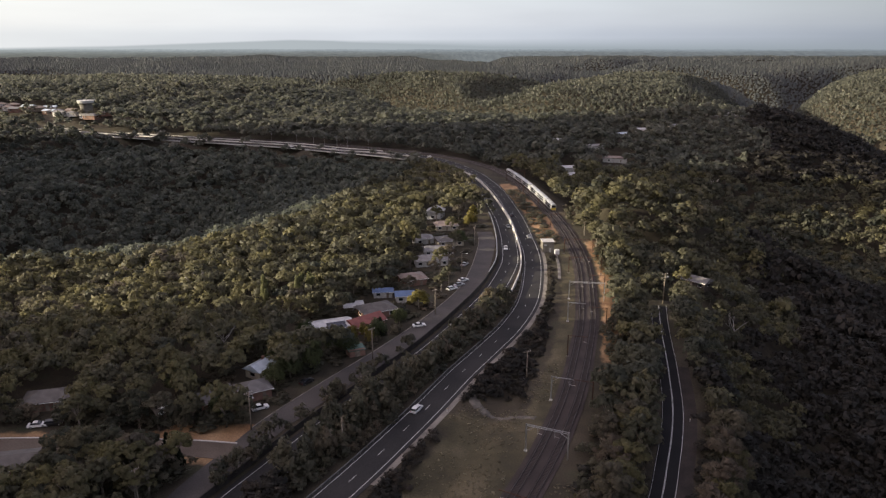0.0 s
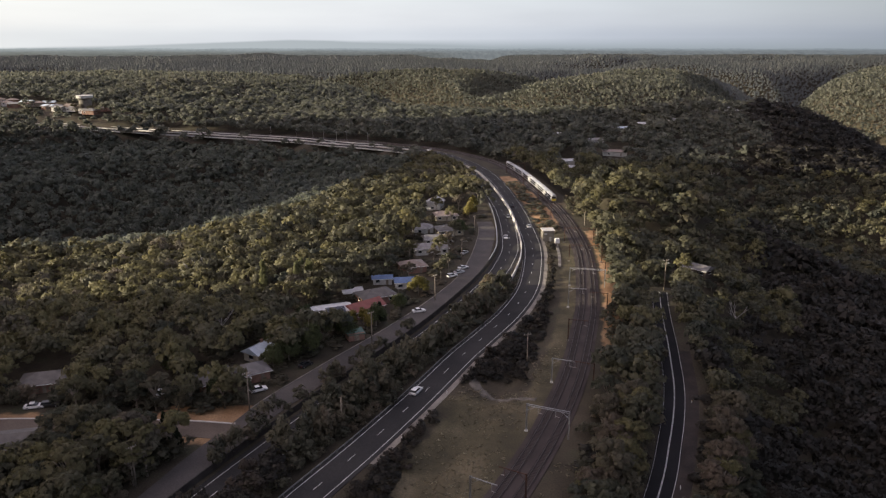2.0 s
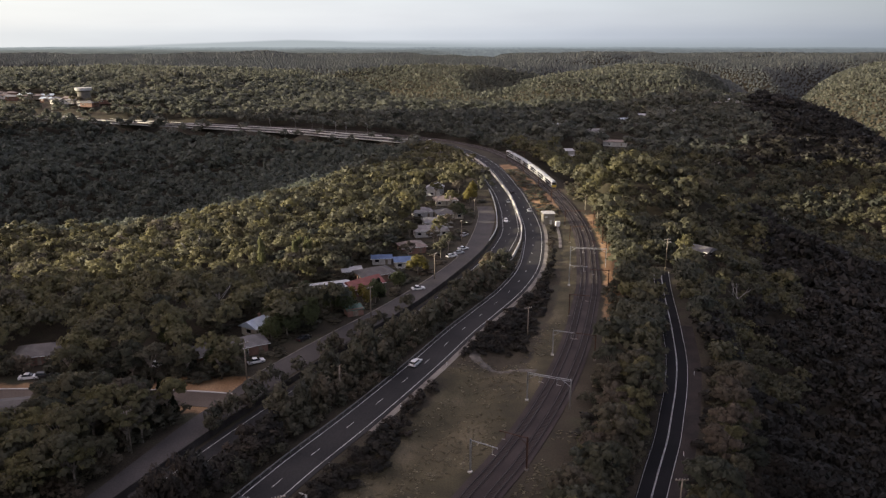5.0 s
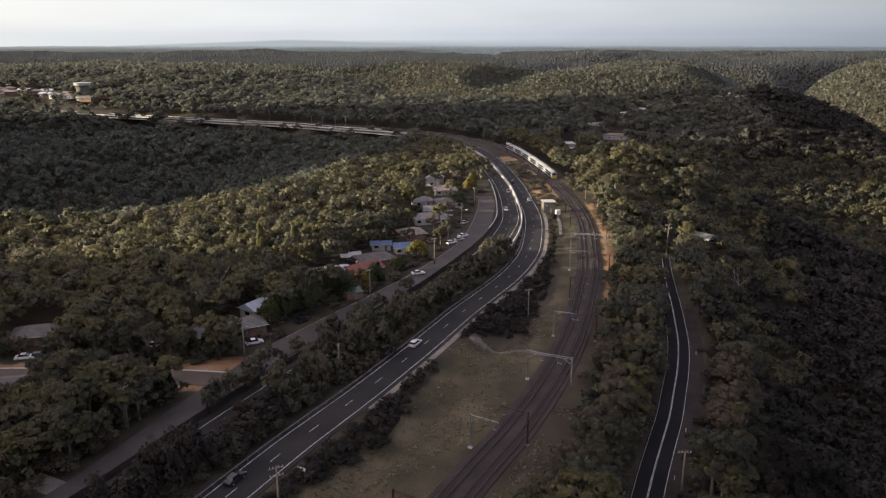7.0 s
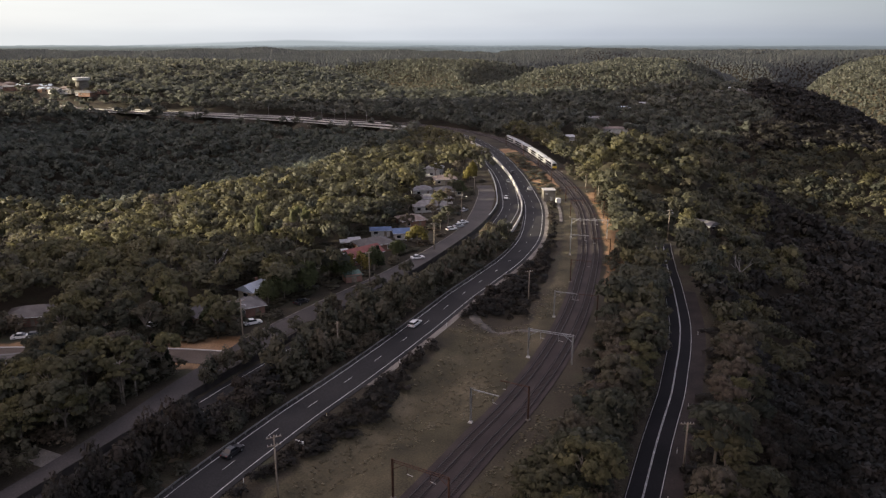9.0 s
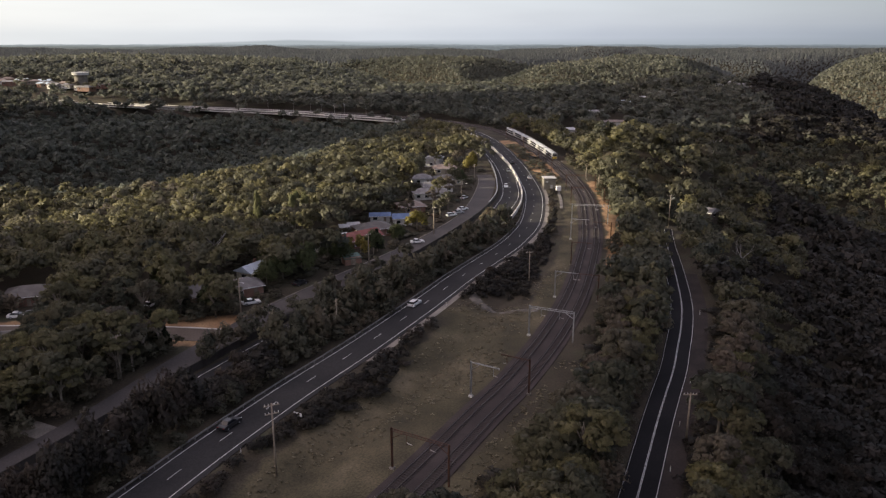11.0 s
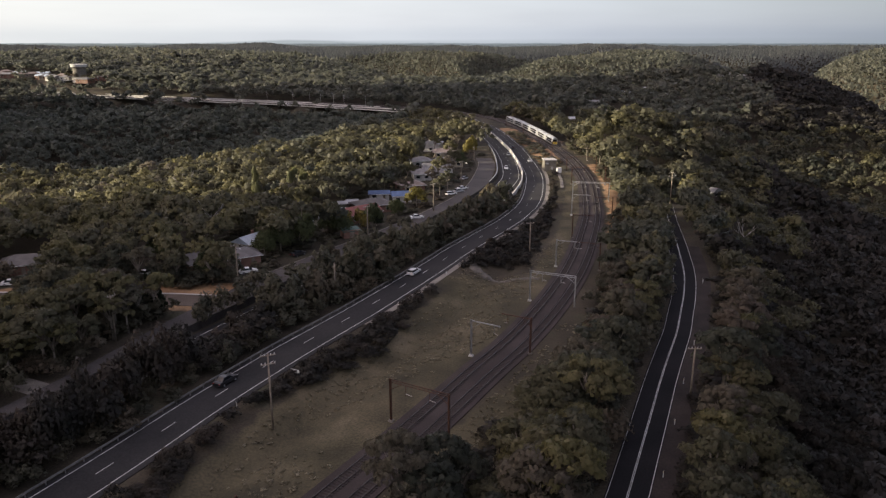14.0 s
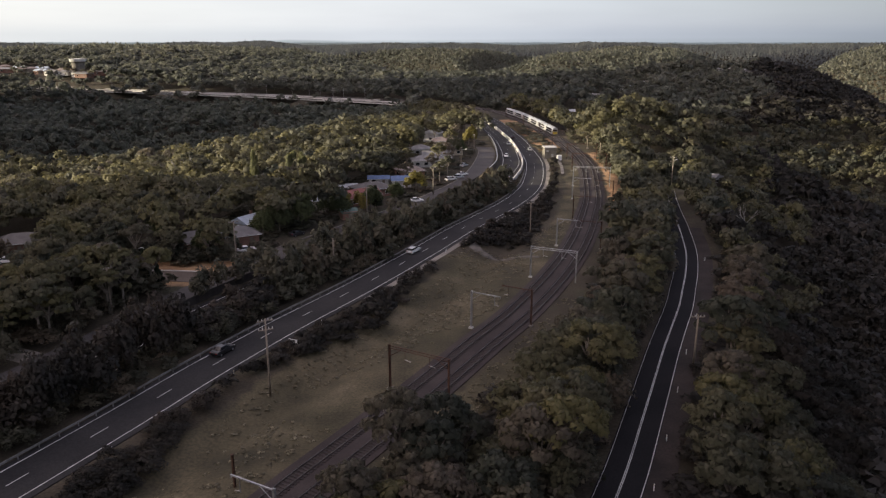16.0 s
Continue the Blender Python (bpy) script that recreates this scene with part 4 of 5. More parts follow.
house(104.0, 289, -46, 11.5, 7.0, R_SLATE, HUT_BROWN, "long house with faded grey sheet roof", 0.0, 1.4)
for hx, hy, ht, hl, rm, lb in (
    (97, 569, 4, 17, R_WHITE, "house with pale flat sheet roof among trees"),
    (93, 543, 20, 9, R_WHITE, "small house with pale roof among trees"),
    (101, 667, 5, 11, R_WHITE, "house with pale roof on the wooded hill"),
    (131, 640, 12, 14, R_GREY, "house with grey roof on the wooded hill"),
    (140, 602, -8, 19, R_BROWN, "long house with brown roof on the hillside"),
    (167, 688, 10, 10, R_PALE, "house with pale blue roof on the wooded hill"),
    (186, 700, -5, 9, R_WHITE, "house with pale roof on the wooded hill"),
    (219, 697, 10, 15, R_GREY, "house with grey roof on the wooded hill"),
    (280, 748, 0, 16, R_WHITE, "long house with pale roof on the hilltop"),
    (301, 752, 8, 13, R_GREY, "house with grey roof on the hilltop"),
):
    house(hx, hy, ht, hl, 8.0, rm, W_WHITE, lb, 0.3, 1.3, 3.2, far=True, group="hill houses")
r = random.Random(4)
for k in range(26):
    hx = -545 + 9.0 * k + r.uniform(-4, 4)
    hy = float(np.interp(hx, [-600, -420, -300, -146], [864, 792, 744, 690])) + r.uniform(14, 48)
    if k > 20:
        hx, hy = hx + 60, hy + r.uniform(40, 300)
    house(hx, hy, r.uniform(-30, 30), r.uniform(10, 16), r.uniform(8, 10), r.choice([R_PALE, R_GREY, R_BROWN, R_GREY]), r.choice([TIMBER, W_BRICK, DULL]), "suburban house with tiled roof beyond the highway", r.choice([0.0, 1.0]), 1.8, 3.0, far=True, group="suburban houses")

# sheds and a green shade roof by the street
def shed(x, y, turn, L, W, roof, label):
    m = thing("shed", label, "shed", pose(x, y, gz(x, y), 0, 0, turn))
    CLEARINGS.append((x, y, 0.6 * L))
    part("wall", box(0, 0, -0.6, L, W, 2.8), W_BRICK if roof is R_GREEN else W_WHITE, m)
    v, f = box(0, 0, 2.2, L + 0.5, W + 0.5, 0.12)
    part("roof", ([(a, b, c + 0.12 * b) for a, b, c in v], f), roof, m)
    part("door", box(0, -W / 2 - 0.02, 0, 1.6, 0.08, 1.95), TIMBER, m)


shed(-33.5, 246, 15, 4.0, 3.0, R_WHITE, "small garden shed with white sheet roof")
shed(-31.0, 249, 15, 4.0, 3.0, R_WHITE, "small garden shed with white sheet roof")
shed(-27, 208.5, 25, 5.0, 3.6, R_GREEN, "open garden shelter with green sheet roof")
shed(-95, 147, 30, 4.5, 2.6, R_WHITE, "small carport with white sheet roof")

# water tower beyond the highway
HUT = worn("stained_concrete", (0.12, 0.108, 0.09), (0.20, 0.185, 0.16), 0.4, 3.0)
def lathe(profile, n=24):
    v = [(r_ * math.cos(2 * math.pi * i / n), r_ * math.sin(2 * math.pi * i / n), z_) for r_, z_ in profile for i in range(n)]
    f = [(k * n + i, k * n + (i + 1) % n, (k + 1) * n + (i + 1) % n, (k + 1) * n + i) for k in range(len(profile) - 1) for i in range(n)]
    return v, f + [tuple(range((len(profile) - 1) * n, len(profile) * n))]


CLEARINGS.append((-384, 802, 7))
CLEARINGS += [(99.5 - 3.4 * k, 275 - 9.4 * k, 6.0) for k in range(2)]
CLEARINGS += [(-69.0, 112.4, 3.6)]
CLEARINGS += [(-380, 789, 9), (-372, 786, 7)]
top = 26.5 - gz(-384, 802)
tower = thing("water_tower", "pale concrete water reservoir with wide white top", "water tower", pose(-384, 802, gz(-384, 802)))
part("shaft", lathe([(6.4, -2), (6.4, top - 4.6), (7.2, top - 3.4), (7.2, top - 3.3)]), HUT, tower, "stained concrete shaft")
part("tank", lathe([(7.2, top - 3.4), (8.3, top - 3.0), (8.3, top - 0.9), (8.6, top - 0.9), (8.6, top - 0.5), (0.3, top)]), W_WHITE, tower, "white painted tank")

# trackside equipment building
CLEARINGS.append((47.5, 326, 6))
hut = thing("equipment_hut", "pale concrete trackside equipment hut with flat roof", "hut", pose(47.6, 326, gz(47.6, 326), 0, 0, 4))
bevelled("wall", box(0, 0, -0.5, 5.2, 5.0, 5.4), HUT, hut, 0.05)
bevelled("roof", box(0, 0, 4.9, 5.7, 5.5, 0.3), DULL, hut, 0.05)
part("door", box(0.8, -2.53, 0.0, 1.0, 0.08, 2.1), GALVANISED, hut)
part("vent", box(-1.4, -2.53, 3.2, 1.2, 0.08, 0.7), GALVANISED, hut)
cab = thing("equipment_cabinet", "white steel cabinet beside the tracks", "cabinet", pose(51.3, 321, gz(51.3, 321), 0, 0, 8))
bevelled("body", box(0, 0, -0.1, 2.0, 1.3, 2.2), WHITE, cab, 0.04)
part("door", box(0.0, -0.67, 0.15, 1.7, 0.04, 1.7), WHITE, cab)

# ---- cars ----
PAINTS = {}
for cname, col in (("white", (0.72, 0.72, 0.70)), ("silver", (0.42, 0.43, 0.44)), ("black", (0.02, 0.02, 0.022)), ("grey", (0.12, 0.125, 0.13)), ("red", (0.30, 0.03, 0.025))):
    cm, cn, cl, cb = material(cname + "_car_paint", 0.3, 0.2 if cname in ("silver", "grey") else 0.0, 0.5)
    dirt_ = ramp(cn, cl, noise_tex(cn, cl, 2.0, 4), [(0.35, tuple(0.88 * c for c in col)), (0.7, col)])
    cl.new(dirt_, cb.inputs["Base Color"])
    PAINTS[cname] = cm
LAMP_RED = worn("tail_lamp_red", (0.25, 0.02, 0.02), (0.35, 0.03, 0.03), 3, 9, 0.3)


def slab(profile, half, inset):
    """Side view (x, z) drawn across the car; the upper half leans in by inset."""
    zs = [z for _, z in profile]
    lo, hi = min(zs), max(zs)
    n = len(profile)
    v = []
    for s in (-1, 1):
        for x, z in profile:
            v.append((x, s * (half - inset * (z - lo) / (hi - lo)), z))
    f = [(i, (i + 1) % n, n + (i + 1) % n, n + i) for i in range(n)]
    return v, f + [tuple(range(n - 1, -1, -1)), tuple(range(n, 2 * n))]


def car(x, y, z, turn, paint, label, wagon=False):
    m = thing("car", label, "car", pose(x, y, z, 0, 0, turn), "cars")
    bevelled("body", slab([(-2.2, 0.32), (2.15, 0.32), (2.25, 0.55), (2.1, 0.78), (1.0, 0.95), (-1.9, 0.98), (-2.25, 0.85)], 0.9, 0.06), PAINTS[paint], m, 0.05)
    back = -2.1 if wagon else -1.6
    cabin = bevelled("cabin", slab([(back, 0.95), (1.05, 0.93), (0.3, 1.42), (back + (0.25 if wagon else 0.6), 1.45)], 0.80, 0.17), GLASS, m, 0.04, "dark glass cabin")
    bevelled("roof", slab([(back + (0.3 if wagon else 0.65), 1.43), (0.28, 1.40), (0.15, 1.47), (back + (0.45 if wagon else 0.8), 1.50)], 0.66, 0.05), PAINTS[paint], cabin, 0.02)
    for wx in (-1.35, 1.4):
        for wy in (-0.82, 0.82):
            wheel = part("wheel", tube((wx, wy - 0.1, 0.32), (wx, wy + 0.1, 0.32), 0.32, 0.32, 14), RUBBER, m)
            part("rim", tube((wx, wy - 0.11, 0.32), (wx, wy + 0.11, 0.32), 0.19, 0.19, 10), GALVANISED, wheel)
    for wy in (-0.62, 0.62):
        part("headlight", box(2.16, wy, 0.6, 0.14, 0.36, 0.14), WHITE, m)
        part("tail_light", box(-2.2, wy, 0.68, 0.12, 0.3, 0.16), LAMP_RED, m)
    return m


def road_car(key, y, off, paint, label, back=False, wagon=False):
    x, yy, z, h = along(key, y, off)
    car(x, yy, z + 0.125, h + (180 if back else 0), paint, label, wagon)


road_car("RC", 172.5, -1.75, "white", "white station wagon driving on the highway", wagon=True)
road_car("RC", 113, -1.75, "black", "black sedan driving on the highway")
road_car("RC", 350, 1.75, "silver", "silver sedan driving on the highway bend")
road_car("RC", 398, -1.75, "black", "black hatchback driving on the highway bend")
road_car("LC", 330, -1.75, "white", "white hatchback driving on the highway bend", True)
road_car("LC", 372, 1.75, "grey", "grey sedan driving on the highway bend", True)
road_car("RC", 600, 1.75, "white", "white van-like wagon on the far highway", wagon=True)
road_car("RC", 648, -1.75, "silver", "silver wagon on the far highway", wagon=True)
road_car("LC", 655, 1.75, "white", "white sedan on the far highway", True)
for x, y, t, c, lb, wg in ((-8.3, 231.5, 20, "white", "white hatchback parked on the street verge", False), (3.2, 270.5, 35, "white", "white wagon parked on a driveway", True), (6.0, 275, 35, "silver", "silver sedan parked on a driveway", False), (7.8, 281, 35, "white", "white sedan parked on a driveway", False), (-48.0, 173.5, 30, "white", "white sedan parked beside a house", False), (-101.5, 164.5, 15, "white", "white sedan parked on a dirt verge", False), (-98.0, 165.5, 15, "black", "black wagon parked on a dirt verge", True), (9.0, 303, 60, "silver", "silver sedan parked on a driveway", False), (-72.5, 171.5, 70, "white", "white sedan parked under trees", False), (-38.5, 188.5, 55, "black", "dark sedan parked under trees", False)):
    CLEARINGS.append((x, y, 3.4))
    car(x, y, gz(x, y), t, c, lb, wg)

# ---- trees ----
rng = np.random.default_rng(7)


def crown_cards(r, lobes, per, leaf, shape="round"):
    """A crown of leaf clumps on lobes, in a tree one high and of crown radius one; each clump is a triangle. Gives corners and soft normals."""
    V, N = [], []
    for k in range(lobes):
        a, d = r.uniform(0, 6.283), 0.68 * math.sqrt((k + r.uniform(0, 1)) / lobes)
        if shape == "cone":
            u = (k + 0.5) / lobes
            c, R = np.array([0.45 * (1 - u) * math.cos(a), 0.45 * (1 - u) * math.sin(a), 0.12 + 0.82 * u]), 0.5 * (1 - u) + 0.12
            zs = 0.25
        elif shape == "column":
            u = (k + 0.5) / lobes
            c, R = np.array([0.35 * math.cos(a), 0.35 * math.sin(a), 0.15 + 0.75 * u]), 0.55 * (1 - 0.6 * abs(u - 0.35))
            zs = 0.22
        elif shape == "bush":
            d = 0.72 * math.sqrt((k + r.uniform(0, 1)) / lobes)
            c = np.array([d * math.cos(a), d * math.sin(a), 0.12 + 0.66 * (1 - d * d) * r.uniform(0.35, 1.0)])
            R, zs = r.uniform(0.28, 0.46), 0.5
        elif shape == "gum":
            d = 0.80 * math.sqrt((k + r.uniform(0, 1)) / lobes)
            c = np.array([d * math.cos(a), d * math.sin(a), 0.90 - 0.30 * d * d - 0.22 * r.uniform(0, 1) ** 2])
            R, zs = r.uniform(0.17, 0.29), 0.26
        else:
            c = np.array([d * math.cos(a), d * math.sin(a), 0.60 + 0.25 * (1 - 1.3 * d * d) * r.uniform(0.7, 1.15) - 0.15 * r.uniform(0, 1)])
            R, zs = r.uniform(0.26, 0.44), 0.42
        u = r.normal(size=(per, 3))
        u /= np.linalg.norm(u, axis=1)[:, None]
        low = -0.1 if shape == "gum" else -0.45
        u[:, 2] = np.where(u[:, 2] < low, -u[:, 2], u[:, 2])
        p = c + u * np.array([R, R, R * zs]) * r.uniform(0.62, 1.06, (per, 1))
        nn = u * np.array([1, 1, 1.2]) + r.normal(size=(per, 3)) * 0.45
        nn /= np.linalg.norm(nn, axis=1)[:, None]
        t1 = np.cross(nn, r.normal(size=(per, 3)))
        t1 /= np.linalg.norm(t1, axis=1)[:, None]
        t2 = np.cross(nn, t1)
        s = leaf * r.uniform(0.55, 1.4, (per, 1))
        sc = np.array([1, 1, 0.45])
        V.append(np.stack([p + t1 * s * sc, p + (-0.5 * t1 + 0.65 * t2) * s * sc, p + (-0.5 * t1 - 0.65 * t2) * s * sc], 1))
        soft = u + 0.35 * nn + np.array([c[0], c[1], 0.25])
        soft /= np.linalg.norm(soft, axis=1)[:, None]
        N.append(np.repeat(soft[:, None, :], 3, 1))
    return np.concatenate([np.concatenate(V).reshape(-1, 3), np.concatenate(N).reshape(-1, 3)], 1)


def leaf_mesh(name, V, mat, tint=None):
    """Separate triangles, three corners after another, with their normals."""
    n = len(V) // 3
    me = bpy.data.meshes.new(name)
    me.vertices.add(len(V))
    me.vertices.foreach_set("co", V[:, :3].astype(np.float32).ravel())
    me.loops.add(len(V))
    me.loops.foreach_set("vertex_index", np.arange(len(V), dtype=np.int32))
    me.polygons.add(n)
    me.polygons.foreach_set("loop_start", np.arange(0, len(V), 3, dtype=np.int32))
    if tint is not None:
        me.attributes.new("tint", "FLOAT", "POINT").data.foreach_set("value", tint.astype(np.float32))
    me.attributes.new("custom_normal", "FLOAT_VECTOR", "POINT").data.foreach_set("vector", V[:, 3:].astype(np.float32).ravel())
    me.materials.append(mat)
    me.update()
    return me


def forest(name, label, xs, ys, heights, widths, templates, tints, mat=None, category="woods"):
    """Many trees as one mesh."""
    zs = ground_at(xs, ys)
    pick = rng.integers(0, len(templates), len(xs))
    turn = rng.uniform(0, 6.283, len(xs))
    blocks, tt = [], []
    for k, tpl in enumerate(templates):
        i = np.nonzero(pick == k)[0]
        if not len(i):
            continue
        c, s = np.cos(turn[i])[:, None], np.sin(turn[i])[:, None]
        w, h = widths[i][:, None], heights[i][:, None]
        vx = xs[i][:, None] + w * (c * tpl[:, 0] - s * tpl[:, 1])
        vy = ys[i][:, None] + w * (s * tpl[:, 0] + c * tpl[:, 1])
        vz = zs[i][:, None] + h * tpl[:, 2]
        wx, wy, wz = c * tpl[:, 3] - s * tpl[:, 4], s * tpl[:, 3] + c * tpl[:, 4], np.ones_like(c) * tpl[:, 5]
        blocks.append(np.stack([vx, vy, vz, wx, wy, wz], 2).reshape(-1, 6))
        tt.append(np.repeat(tints[i], len(tpl)))
    return tagged(new(name, leaf_mesh(name, np.vstack(blocks), mat or LEAF, np.concatenate(tt))), label, category, kind="stuff")


def jittered(x0, x1, y0, y1, d, deep=0.0):
    deep = deep or d
    X, Y = np.meshgrid(np.arange(x0, x1, d), np.arange(y0, y1, deep))
    X, Y = X.ravel() + rng.uniform(-0.5, 0.5, X.size) * d, Y.ravel() + rng.uniform(-0.5, 0.5, X.size) * deep
    return X, Y


def open_ground(x, y):
    """True where no tree may stand: on roads, railway, grass and by houses."""
    out = np.zeros(x.shape, bool)
    near = (np.abs(x) < 750) & (y < 980)
    X, Y = x[near], y[near]
    d = {k: line_distance(k, X, Y) for k in LINES}
    out_west = X < -100
    o = (np.abs(d["RC"]) < np.where(out_west, 6.5, 8.5)) | (np.abs(d["LC"]) < 8.5) | (np.abs(d["RAILS"]) < np.where(out_west, 2.0, np.where((Y > 84) & (Y < 150) & (d["RAILS"] > 0), 14.0, 10.0))) | (np.abs(d["STREET"]) < 7) | (np.abs(d["CROSS"]) < 7.0)
    o |= np.abs(d["SIDE"]) < np.where(d["SIDE"] > 0, np.where(Y < 190, 9.0, 5.2), np.where(Y < 190, 5.6, 4.6))
    o |= (d["RC"] > 0) & (d["RAILS"] < 0) & (Y < 470)
    o |= (d["RC"] < 0) & (d["LC"] > 0)
    o |= (d["LC"] < 0) & (d["STREET"] > 0) & (Y < 362)
    o |= (Y > 560) & (d["LC"] < 0) & (d["LC"] > -8.5) & (X < 0)
    o |= (Y > 560) & (d["RAILS"] > 0) & (d["RAILS"] < 8) & ~out_west
    o |= (d["STREET"] < 0) & (d["STREET"] > np.where(Y > 290, -33, -27)) & (Y > 205) & (Y < 430)
    o |= (X < -330) & (d["RAILS"] > 0) & (d["RAILS"] < 50) & (np.sin(X * 0.9) * np.sin(Y * 1.3) > 0.12)
    for cx, cy, r in CLEARINGS:
        o |= (X - cx) ** 2 + (Y - cy) ** 2 < (r + 1.2) ** 2
    out[near] = o
    return out


def in_view(x, y, margin=40):
    return np.abs(x) < 0.62 * y + margin


T_NEAR = [crown_cards(rng, 16, 15, 0.162, "gum" if k % 2 else "round") for k in range(8)]
T_MID = [crown_cards(rng, 15, 13, 0.175, "gum" if k % 2 else "round") for k in range(8)]
T_FAR = [crown_cards(rng, 8, 6, 0.31) for _ in range(8)]


def dome(r, sides, rings):
    """A far tree: a closed, uneven crown of a few faces, one high and of crown radius one."""
    P = []
    for rad, z in rings:
        a0 = r.uniform(0, 6.283)
        P.append([np.array([rad * r.uniform(0.6, 1.25) * math.cos(a0 + 6.283 * i / sides), rad * r.uniform(0.6, 1.25) * math.sin(a0 + 6.283 * i / sides), z + r.uniform(-0.06, 0.06)]) for i in range(sides)])
    top, tris = np.array([r.uniform(-0.15, 0.15), r.uniform(-0.15, 0.15), 1.0]), []
    for i in range(sides):
        j = (i + 1) % sides
        tris.append((top, P[0][i], P[0][j]))
        for k in range(len(P) - 1):
            tris += [(P[k][i], P[k + 1][i], P[k + 1][j]), (P[k][i], P[k + 1][j], P[k][j])]
    V = np.array(tris).reshape(-1, 3)
    N = V * np.array([1, 1, 0.9]) + np.array([-0.2, -0.15, 0.7])
    return np.concatenate([V, N / np.linalg.norm(N, axis=1)[:, None]], 1)


T_SHADE = [crown_cards(rng, 11, 9, 0.215) for _ in range(6)]
T_OUT = [crown_cards(rng, 3, 3, 0.52) for _ in range(8)]
T_DIM_FAR = [crown_cards(rng, 9, 7, 0.25) for _ in range(6)]
T_SPECK = [dome(rng, 4, [(0.85, 0.45)]) for _ in range(8)]
T_BUSH = [crown_cards(rng, 9, 13, 0.26, "bush") for _ in range(6)]
T_FINE = [crown_cards(rng, 15, 28, 0.125, "bush") for _ in range(6)]
T_NEAREST = [crown_cards(rng, 18, 36, 0.105, "bush") for _ in range(6)]
T_TUFT = [crown_cards(rng, 3, 5, 0.42, "bush") for _ in range(6)]
T_SOFT = [crown_cards(rng, 12, 18, 0.17, "bush") for _ in range(6)]


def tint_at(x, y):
    return np.clip(0.40 + 0.2 * np.sin(x / 60 + 1) * np.cos(y / 75) + rng.normal(0, 0.15, len(x)), 0, 1)


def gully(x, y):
    """Where trees get shade-darkened leaves: the slope beyond the side road and the hill's right flank."""
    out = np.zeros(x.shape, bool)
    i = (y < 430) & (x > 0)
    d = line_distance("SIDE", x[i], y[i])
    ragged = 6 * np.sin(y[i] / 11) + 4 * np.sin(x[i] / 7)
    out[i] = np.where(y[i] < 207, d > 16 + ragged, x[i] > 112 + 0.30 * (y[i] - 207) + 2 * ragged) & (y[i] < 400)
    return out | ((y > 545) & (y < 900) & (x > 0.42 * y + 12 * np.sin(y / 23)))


def plant(name, label, y0, y1, d, templates, hmin, hmax, mat, drop=None, wide=0.78, deep=1.0):
    x, y = jittered(-0.62 * y1 - 60, 0.62 * y1 + 60, y0, y1, d, d * deep)
    keep = in_view(x, y, 60)
    x, y = x[keep], y[keep]
    keep = ~open_ground(x, y)
    x, y = x[keep], y[keep]
    size = rng.uniform(0.75, 1.25, len(x)) * (1 + 0.18 * np.sin(x / 23 + y / 31) * np.sin(y / 19 - x / 41))
    h = (0.5 * (hmin + hmax)) * size ** 0.8 * rng.uniform(0.88, 1.12, len(x))
    w = d * wide * size
    keep = np.ones(len(x), bool)
    dimmed = gully(x, y)
    if drop:
        keep = ~drop(x, y)
        NEAR_TREES.extend(zip(x[~keep], y[~keep], h[~keep], w[~keep]))
    if (keep & dimmed).any():
        i = keep & dimmed
        forest(name.replace("woods", "gully_woods"), "dark brown shade-toned forest on the gully slope", x[i], y[i], h[i], 1.15 * w[i], T_SHADE if y1 < 320 else T_DIM_FAR, tint_at(x[i], y[i]), LEAF_DARKENED)
        keep &= ~dimmed
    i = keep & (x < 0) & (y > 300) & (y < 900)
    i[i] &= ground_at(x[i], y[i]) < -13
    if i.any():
        forest(name.replace("woods", "valley_woods"), "blue green haze-tinted eucalypt forest in the valley", x[i], y[i], h[i], w[i], T_SHADE if y1 < 600 else templates, tint_at(x[i], y[i]), LEAF_VALLEY_HAZED)
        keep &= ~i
    return forest(name, label, x[keep], y[keep], h[keep], w[keep], templates, tint_at(x[keep], y[keep]), mat)


NEAR_TREES = []
NEAR_Y = 165
plant("woods_near", "olive green eucalypt woodland on the ridge", 45, 300, 5.0, T_NEAR, 7.5, 12.5, LEAF, lambda x, y: (y < NEAR_Y) & in_view(x, y, 3) & (y > 58))
plant("woods_ridge", "sunlit olive green eucalypt woodland along the ridge", 300, 560, 6.9, T_MID, 9, 17, LEAF, None, 0.80)
plant("woods_mid", "olive green eucalypt woodland on the slopes", 560, 1000, 7.4, T_FAR, 9, 16, LEAF_FAR_HAZED, None, 0.80)
plant("woods_far", "haze-greyed green eucalypt forest on far hills", 1000, 1480, 5.1, T_OUT, 8, 13, LEAF_FAR_HAZED, None, 0.72)
plant("woods_horizon", "haze-blued grey eucalypt forest on the farthest hills", 1480, 2150, 5.6, T_SPECK, 8, 11, LEAF_BLUE_HAZED, None, 0.74, 1.3)
plant("woods_plateau", "haze-blued grey eucalypt forest on the distant plateau", 2150, 3000, 6.6, T_SPECK, 8, 11, LEAF_BLUE_HAZED, None, 0.85, 1.9)

